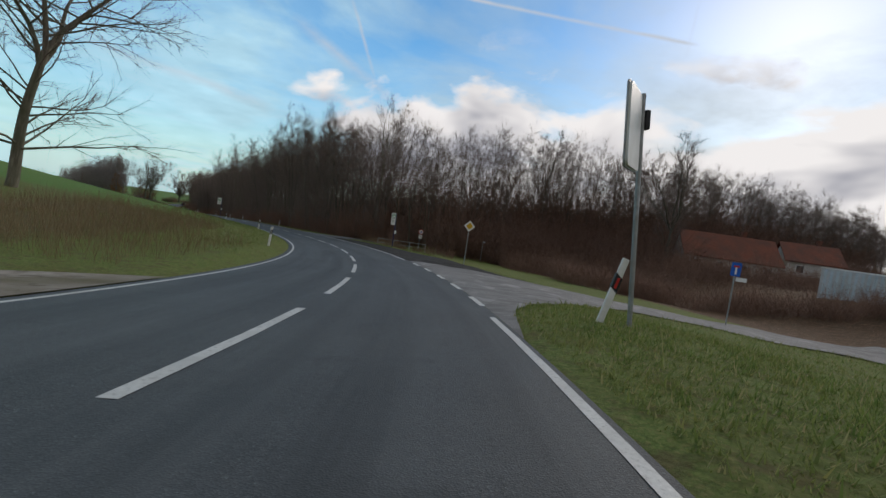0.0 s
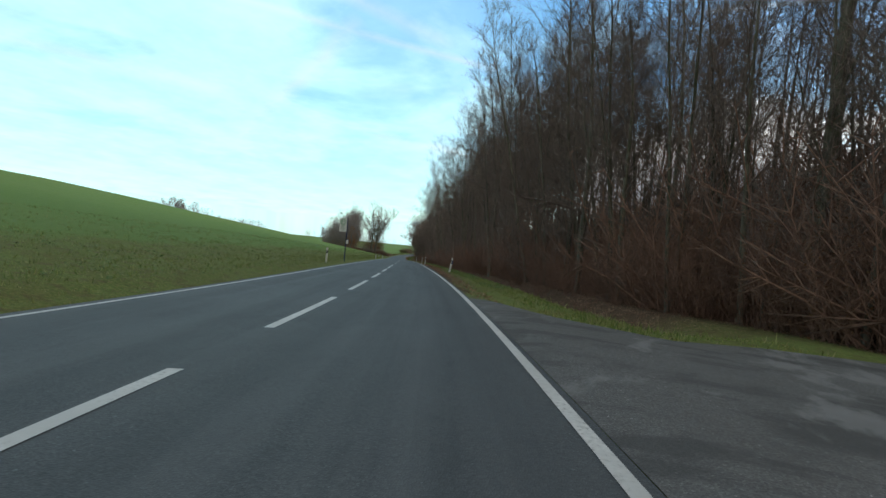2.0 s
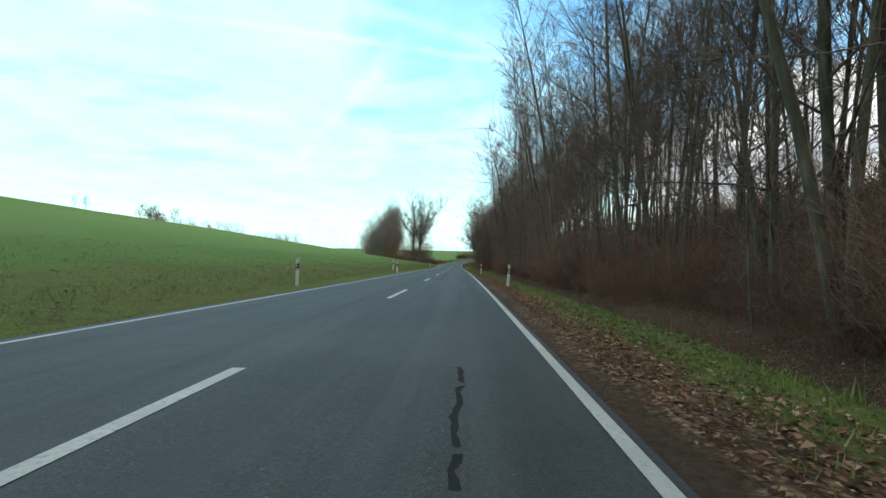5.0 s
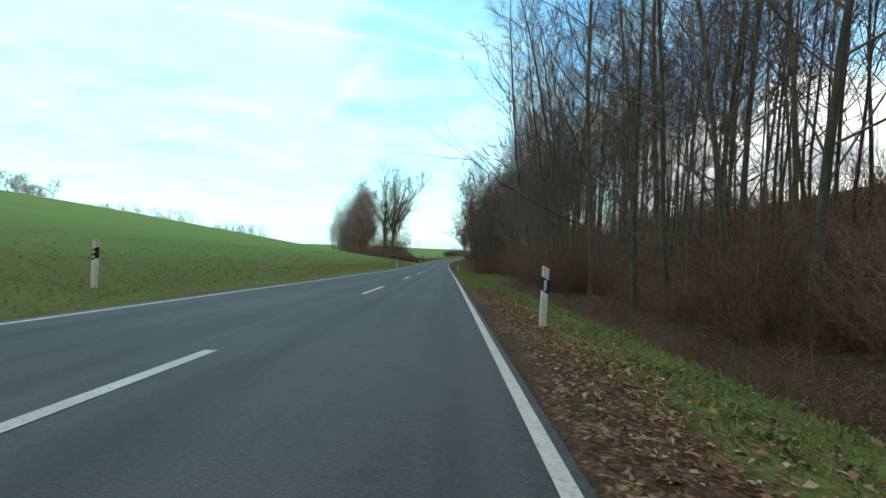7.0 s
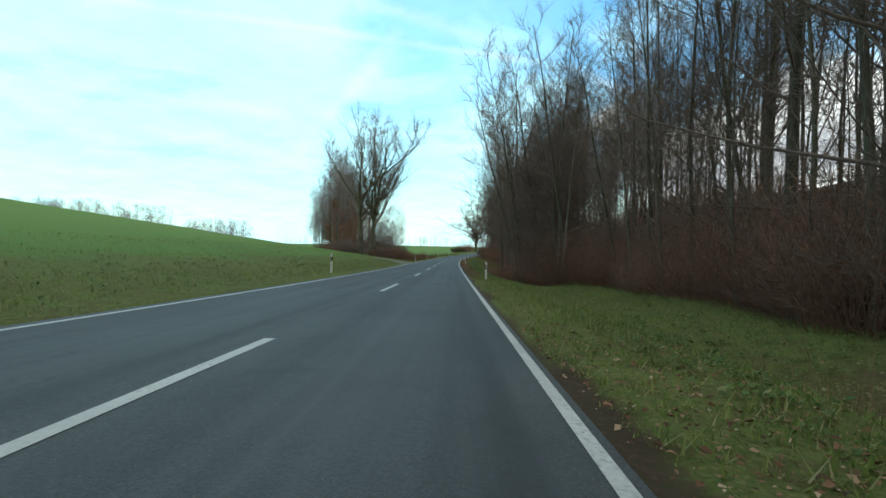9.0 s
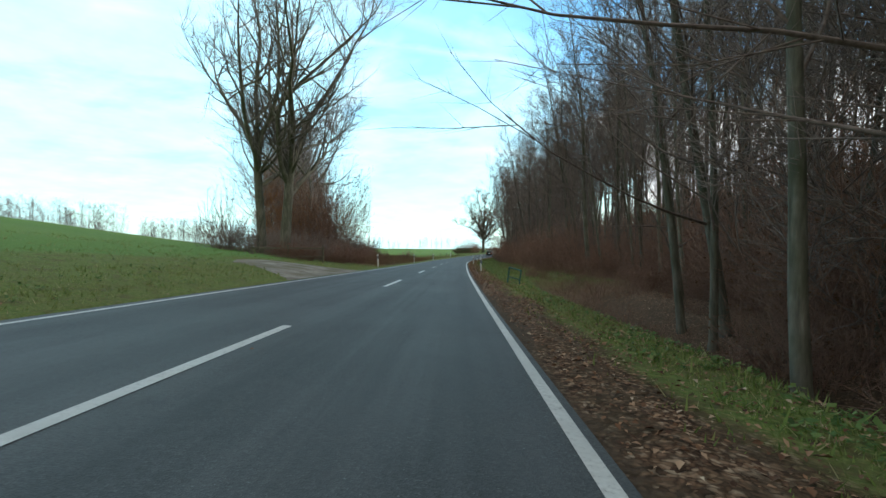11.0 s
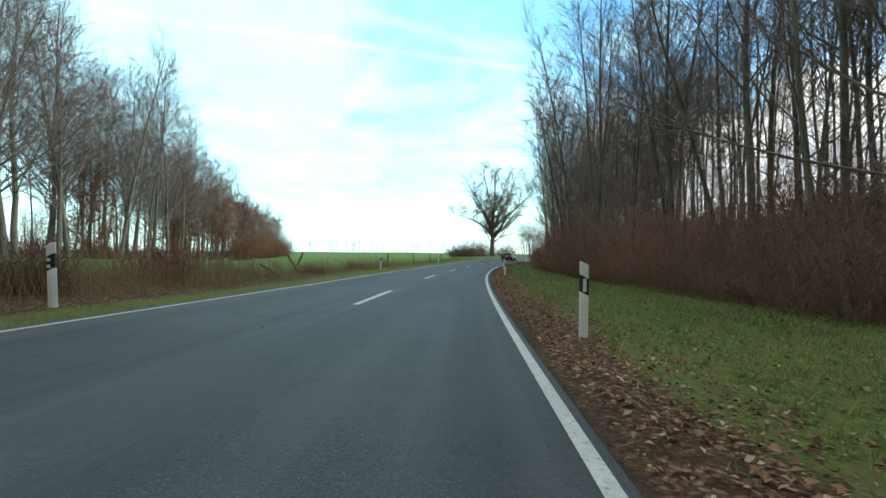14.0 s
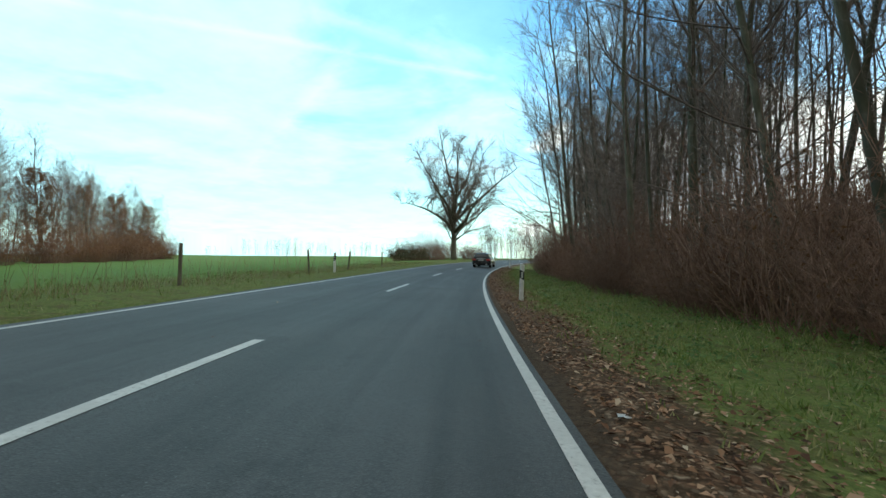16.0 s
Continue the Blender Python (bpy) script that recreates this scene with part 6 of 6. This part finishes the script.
def shed():
    thing = new("sheet_metal_shed")
    bm = bmesh.new()
    n, w = 60, 12.0
    pts = [(-w / 2 + w * k / n, 0.035 * (1 if k % 2 else -1)) for k in range(n + 1)]
    lo = [bm.verts.new((x, y, -0.2)) for x, y in pts]
    hi = [bm.verts.new((x, y, 2.6)) for x, y in pts]
    for k in range(n):
        bm.faces.new((lo[k], lo[k + 1], hi[k + 1], hi[k]))
    part("front_sheet", bm, M_SHEET, thing)
    part("body", box(bmesh.new(), (w - 0.1, 3.0, 2.7), (0, 1.6, 1.2), 0.03), M_SHEET, thing)
    part("roof_edge", box(bmesh.new(), (w + 0.2, 0.12, 0.12), (0, 0.0, 2.64), 0.02), M_SIGNWHITE, thing)
    return tagged(thing, "pale blue-grey corrugated metal shed", "shed")


shed().matrix_basis = pose(41, 28, ground_at(41, 28) - 0.3, 0, 0, -42)
hedge_rows = []
for n in range(110):
    f = rng.random()
    hedge_rows.append((14 + 32 * f + rng.normal(0, 0.6), 31 - 10 * f + rng.normal(0, 0.8), rng.uniform(0.5, 0.75)))
thicket("yard_hedge", "dark clipped bare hedge along the yard", on_land(hedge_rows), M_STEM, thin, 12)
yard = [(rng.uniform(10, 60), rng.uniform(36, 58), rng.uniform(0.45, 1.0)) for _ in range(230)]
thicket("yard_scrub", "brown scrub round the farm buildings", on_land([r for r in yard if not (36 < r[0] < 62 and 54 < r[1])]), M_STEM, thin, 13)

# ---- by the field entrance and along the field ----
def field_gate():
    thing = new("timber_fence")
    for k in range(3):
        part("post", tube(bmesh.new(), 0.06, 0.055, (-k * 2.2, 0, -0.3), (-k * 2.2, 0, 1.15), 8), M_TIMBER, thing)
    for z in (0.95, 0.42):
        part("rail", box(bmesh.new(), (4.7, 0.04, 0.10), (-2.2, -0.06, z), 0.01), M_TIMBER, thing)
    return tagged(thing, "weathered timber fence at the field entrance", "fence")


field_gate().matrix_basis = stand(239.6, -6.5, 8)


def fence_post(h):
    thing = new("fence_post")
    part("post", tube(bmesh.new(), 0.05, 0.042, (0, 0, -0.3), (0, 0, h), 8), M_TIMBER, thing)
    part("staple", box(bmesh.new(), (0.015, 0.015, 0.03), (0.05, 0, h * 0.8)), M_STEEL, thing)
    return tagged(thing, "weathered timber fence post on the field edge", "fence post", group="fence posts on the field edge")


fp = fence_post(1.1)
fp.matrix_basis = stand(257, -6.3, 0, 0, -3)
for s, u, lean, tip in ((264, -6.6, 2, 0), (262, -12, 0, 3), (279.6, -4.4, -58, 6), (283, -5.3, -34, 0), (286.0, -6.9, 25, 0), (306.5, -4.8, 1, 0), (315.5, -5.0, -4, 0), (321, -5.0, 6, 0), (329, -5.2, 0, 0), (298, -5.0, 2, 0)):
    copy_thing(fp, stand(s, u, 0, 0, lean, tip))
for k, (s, u, h, r) in enumerate(((275.2, -5.8, 2.0, 0.8), (268, -5.8, 1.2, 0.7), (271.3, -5.6, 1.4, 0.6), (252, -5.2, 1.0, 0.8), (256, -5.6, 1.2, 0.8), (247.5, -5.6, 1.6, 1.2), (260, -5.4, 0.9, 0.8), (249, -6.8, 1.8, 1.3), (246, -7.5, 2.2, 1.4),
                                  (243, -7.2, 1.5, 1.2), (254, -7.4, 1.7, 1.3), (240.5, -9.5, 1.6, 1.1), (292, -5.6, 0.7, 0.7), (284, -5.2, 0.7, 0.8), (241.5, -6.2, 1.3, 1.0), (245, -6.0, 2.0, 1.2), (250.5, -5.8, 2.0, 1.3), (257.5, -7.8, 2.2, 1.5), (244.5, -9.2, 3.0, 1.5), (248, -8.6, 2.8, 1.4), (261.5, -7.0, 1.6, 1.2), (239.5, -8.0, 1.8, 1.2))):
    tagged(shrub_thing("verge_shrub", "small bare shrub on the field edge", 620 + k, "shrubs on the field edge", height=h, radius=r, stems=120, twigs=8, leaves=0.3,
                       thick=0.010)).matrix_basis = stand(s, u)


def green_frame():
    thing = new("culvert_railing")
    for x in (0, 0.62):
        part("post", tube(bmesh.new(), 0.03, 0.03, (x, 0, -0.3), (x, 0, 0.80), 10), M_GREENPAINT, thing)
    for z, r in ((0.785, 0.03), (0.40, 0.022)):
        part("rail", tube(bmesh.new(), r, r, (0, 0, z), (0.62, 0, z - 0.01), 10), M_GREENPAINT, thing)
    return tagged(thing, "dark green steel pipe frame at the ditch culvert", "railing")


green_frame().matrix_basis = stand(229.8, 4.33, -46, -0.06, 9)

# tall dead grass stalks
M_STRAW = simple("straw", [(0.3, (0.16, 0.11, 0.055)), (0.7, (0.36, 0.27, 0.15))], 2.0, 0.9, relief=0.0)


def stalks(rng, p):
    n = len(p)
    h = rng.uniform(0.25, 0.85, n)
    d = rng.normal(0, 0.22, (n, 3)) * (1, 1, 0) * h[:, None]
    v, f = tubes(p, p + d + np.stack([0 * h, 0 * h, h], -1), np.full(n, 0.0045), np.full(n, 0.002), 3)
    return v, f


scatter("dead_stalks", "straw-coloured dead stalks on the verge", [(150, 182, 5.6, 7.2, 500), (246, 282, -8.5, -4.1, 9000), (282, 300, -5.6, -4.2, 900), (228, 262, 6.0, 10.5, 900), (66, 150, 5.4, 7.0, 500), (4, 16, -9, -4.6, 1200), (6, 30, -14, -7.5, 4000), (36, 46, 6.5, 9, 500), (290, 335, -5.6, -4.3, 900)],
        M_STRAW, stalks, 31)


def paper_scrap(seed):
    thing = new("paper_scrap")
    r = np.random.default_rng(seed)
    bm = bmesh.new()
    g = [[bm.verts.new((x * 0.028 + r.normal(0, 0.008), y * 0.025 + r.normal(0, 0.005), 0.012 + abs(r.normal(0, 0.012)))) for x in range(-1, 3)] for y in range(-1, 3)]
    for a in range(3):
        for b in range(3):
            bm.faces.new((g[a][b], g[a][b + 1], g[a + 1][b + 1], g[a + 1][b]))
    bmesh.ops.solidify(bm, geom=bm.faces[:], thickness=0.002)
    part("sheet", bm, M_SIGNWHITE, thing)
    return tagged(thing, "crumpled scrap of white paper on the verge", "litter", group="scraps of litter")


for k, (s, u) in enumerate(((171.5, 3.79), (239.5, 3.45), (298.5, 3.33), (145.0, 4.6))):
    paper_scrap(700 + k).matrix_basis = stand(s, u, k * 40, 0.03)


# ---- the black estate car ----
M_CARPAINT = simple("black_car_paint", [(0.3, (0.006, 0.007, 0.009)), (0.7, (0.011, 0.012, 0.015))], 3.0, 0.22, spec=0.6, relief=0.0)
M_CARGLASS = simple("car_glass", [(0.3, (0.012, 0.016, 0.018)), (0.7, (0.02, 0.025, 0.028))], 2.0, 0.06, spec=0.7, relief=0.0)
M_TYRE = simple("tyre_rubber", [(0.3, (0.012, 0.012, 0.012)), (0.7, (0.03, 0.03, 0.03))], 12.0, 0.85, relief=0.2)
M_ALLOY = simple("alloy", [(0.3, (0.45, 0.46, 0.47)), (0.7, (0.58, 0.59, 0.60))], 12.0, 0.35, 0.8, relief=0.05)
M_TAIL = simple("tail_lamp_red", [(0.3, (0.30, 0.008, 0.010)), (0.7, (0.42, 0.015, 0.015))], 10.0, 0.15, spec=0.6, relief=0.05)


def loft(sections):
    """A closed skin through rings of equal count."""
    bm = bmesh.new()
    rings = [[bm.verts.new(p) for p in ring] for ring in sections]
    n = len(rings[0])
    for a, b in zip(rings, rings[1:]):
        for k in range(n):
            bm.faces.new((a[k], a[(k + 1) % n], b[(k + 1) % n], b[k]))
    bm.faces.new(rings[0][::-1])
    bm.faces.new(rings[-1])
    bmesh.ops.recalc_face_normals(bm, faces=bm.faces)
    for f in bm.faces:
        f.smooth = True
    return bm


def hull(y, half, z0, z1, shoulder, r=0.10):
    return [(-half + r, y, z0), (half - r, y, z0), (half, y, z0 + r * 1.3), (half, y, shoulder), (half - r * 0.7, y, z1), (-half + r * 0.7, y, z1), (-half, y, shoulder), (-half, y, z0 + r * 1.3)]


def estate_car():
    car = new("estate_car")
    body = loft([hull(-2.44, 0.78, 0.36, 0.84, 0.74), hull(-2.38, 0.88, 0.28, 0.96, 0.84), hull(-1.6, 0.925, 0.20, 0.98, 0.88), hull(0.6, 0.925, 0.20, 0.96, 0.86), hull(1.5, 0.915, 0.20, 0.92, 0.80),
                 hull(2.2, 0.86, 0.24, 0.80, 0.68), hull(2.44, 0.70, 0.34, 0.66, 0.56)])
    part("body", body, M_CARPAINT, car, "glossy black body")
    cabin = loft([hull(-2.30, 0.74, 0.94, 1.06, 1.02, 0.05), hull(-1.98, 0.70, 0.94, 1.40, 1.30, 0.14), hull(-1.5, 0.70, 0.94, 1.47, 1.36, 0.16), hull(-0.2, 0.70, 0.94, 1.49, 1.38, 0.16), hull(0.35, 0.70, 0.94, 1.45, 1.34, 0.15),
                  hull(1.25, 0.74, 0.90, 0.98, 0.95, 0.04)])
    part("cabin", cabin, M_CARPAINT, car)
    bm = bmesh.new()
    v = [bm.verts.new(p) for p in ((-0.60, -2.285, 1.05), (0.60, -2.285, 1.05), (0.54, -2.03, 1.35), (-0.54, -2.03, 1.35))]
    bm.faces.new(v)
    bmesh.ops.solidify(bm, geom=bm.faces[:], thickness=-0.02)
    part("rear_window", bm, M_CARGLASS, car, "dark rear window")
    for side in (-1, 1):
        for y0, y1 in ((-1.95, -1.12), (-1.05, -0.22), (-0.15, 0.62)):
            bm = bmesh.new()
            top = 1.33 if y1 < 0.3 else 1.22
            v = [bm.verts.new(p) for p in ((side * 0.735, y0, 1.0), (side * 0.735, y1, 1.0), (side * 0.712, y1 - 0.05, top), (side * 0.712, y0 + 0.04, 1.33))]
            bm.faces.new(v)
            bmesh.ops.solidify(bm, geom=bm.faces[:], thickness=0.012 * side)
            part("side_window", bm, M_CARGLASS, car)
        part("roof_rail", tube(bmesh.new(), 0.018, 0.018, (side * 0.60, -1.9, 1.49), (side * 0.60, 0.1, 1.51), 8), M_ALLOY, car)
        lamp = part("tail_lamp", box(bmesh.new(), (0.36, 0.10, 0.17), (side * 0.70, -2.40, 0.80), 0.03), M_TAIL, car, "red tail lamp")
        part("lamp_stripe", box(bmesh.new(), (0.28, 0.02, 0.03), (side * 0.70, -2.455, 0.80), 0.005), M_RED, lamp)
        part("wing_mirror", box(bmesh.new(), (0.20, 0.10, 0.14), (side * 1.0, 0.55, 1.02), 0.035), M_CARPAINT, car)
        part("exhaust_tip", box(bmesh.new(), (0.18, 0.08, 0.06), (side * 0.55, -2.44, 0.33), 0.02), M_ALLOY, car)
        for y in (-1.42, 1.45):
            wheel = part("wheel", tube(bmesh.new(), 0.20, 0.20, (side * 0.72, y, 0.33), (side * 0.90, y, 0.33), 20), M_BLACK, car)
            bm = bmesh.new()
            prof = [(0.205, 0.70), (0.31, 0.70), (0.33, 0.74), (0.33, 0.90), (0.31, 0.935), (0.205, 0.935)]
            rings = [[bm.verts.new((side * w, y + r * math.cos(a), 0.33 + r * math.sin(a))) for r, w in prof] for a in np.linspace(0, 2 * np.pi, 28, endpoint=False)]
            for a, b in zip(rings, rings[1:] + rings[:1]):
                for k in range(len(prof)):
                    bm.faces.new((a[k], a[(k + 1) % 6], b[(k + 1) % 6], b[k]))
            bmesh.ops.recalc_face_normals(bm, faces=bm.faces)
            part("tyre", bm, M_TYRE, wheel, "black tyre")
            bm = bmesh.new()
            for k in range(5):
                box(bm, (0.03, 0.06, 0.20), (0, 0, 0.11), 0.0, Matrix.Translation((side * 0.925, y, 0.33)) @ Matrix.Rotation(k * 2 * math.pi / 5, 4, "X"))
            part("rim", bm, M_ALLOY, wheel, "silver five-spoke rim")
    part("bumper", box(bmesh.new(), (1.70, 0.10, 0.22), (0, -2.42, 0.45), 0.04), M_CARPAINT, car)
    trim = part("chrome_strip", box(bmesh.new(), (0.95, 0.02, 0.03), (0, -2.43, 0.93), 0.006), M_ALLOY, car, "chrome strip")
    number = part("number_plate", box(bmesh.new(), (0.52, 0.02, 0.11), (0, -2.45, 0.74), 0.006), M_SIGNWHITE, car, "white number plate")
    part("text_bar", box(bmesh.new(), (0.40, 0.006, 0.05), (0, -2.462, 0.74)), M_INK, number)
    return tagged(car, "black estate car with red tail lamps on the road", "car")


estate_car().matrix_basis = stand(343.5, 1.35, -2)
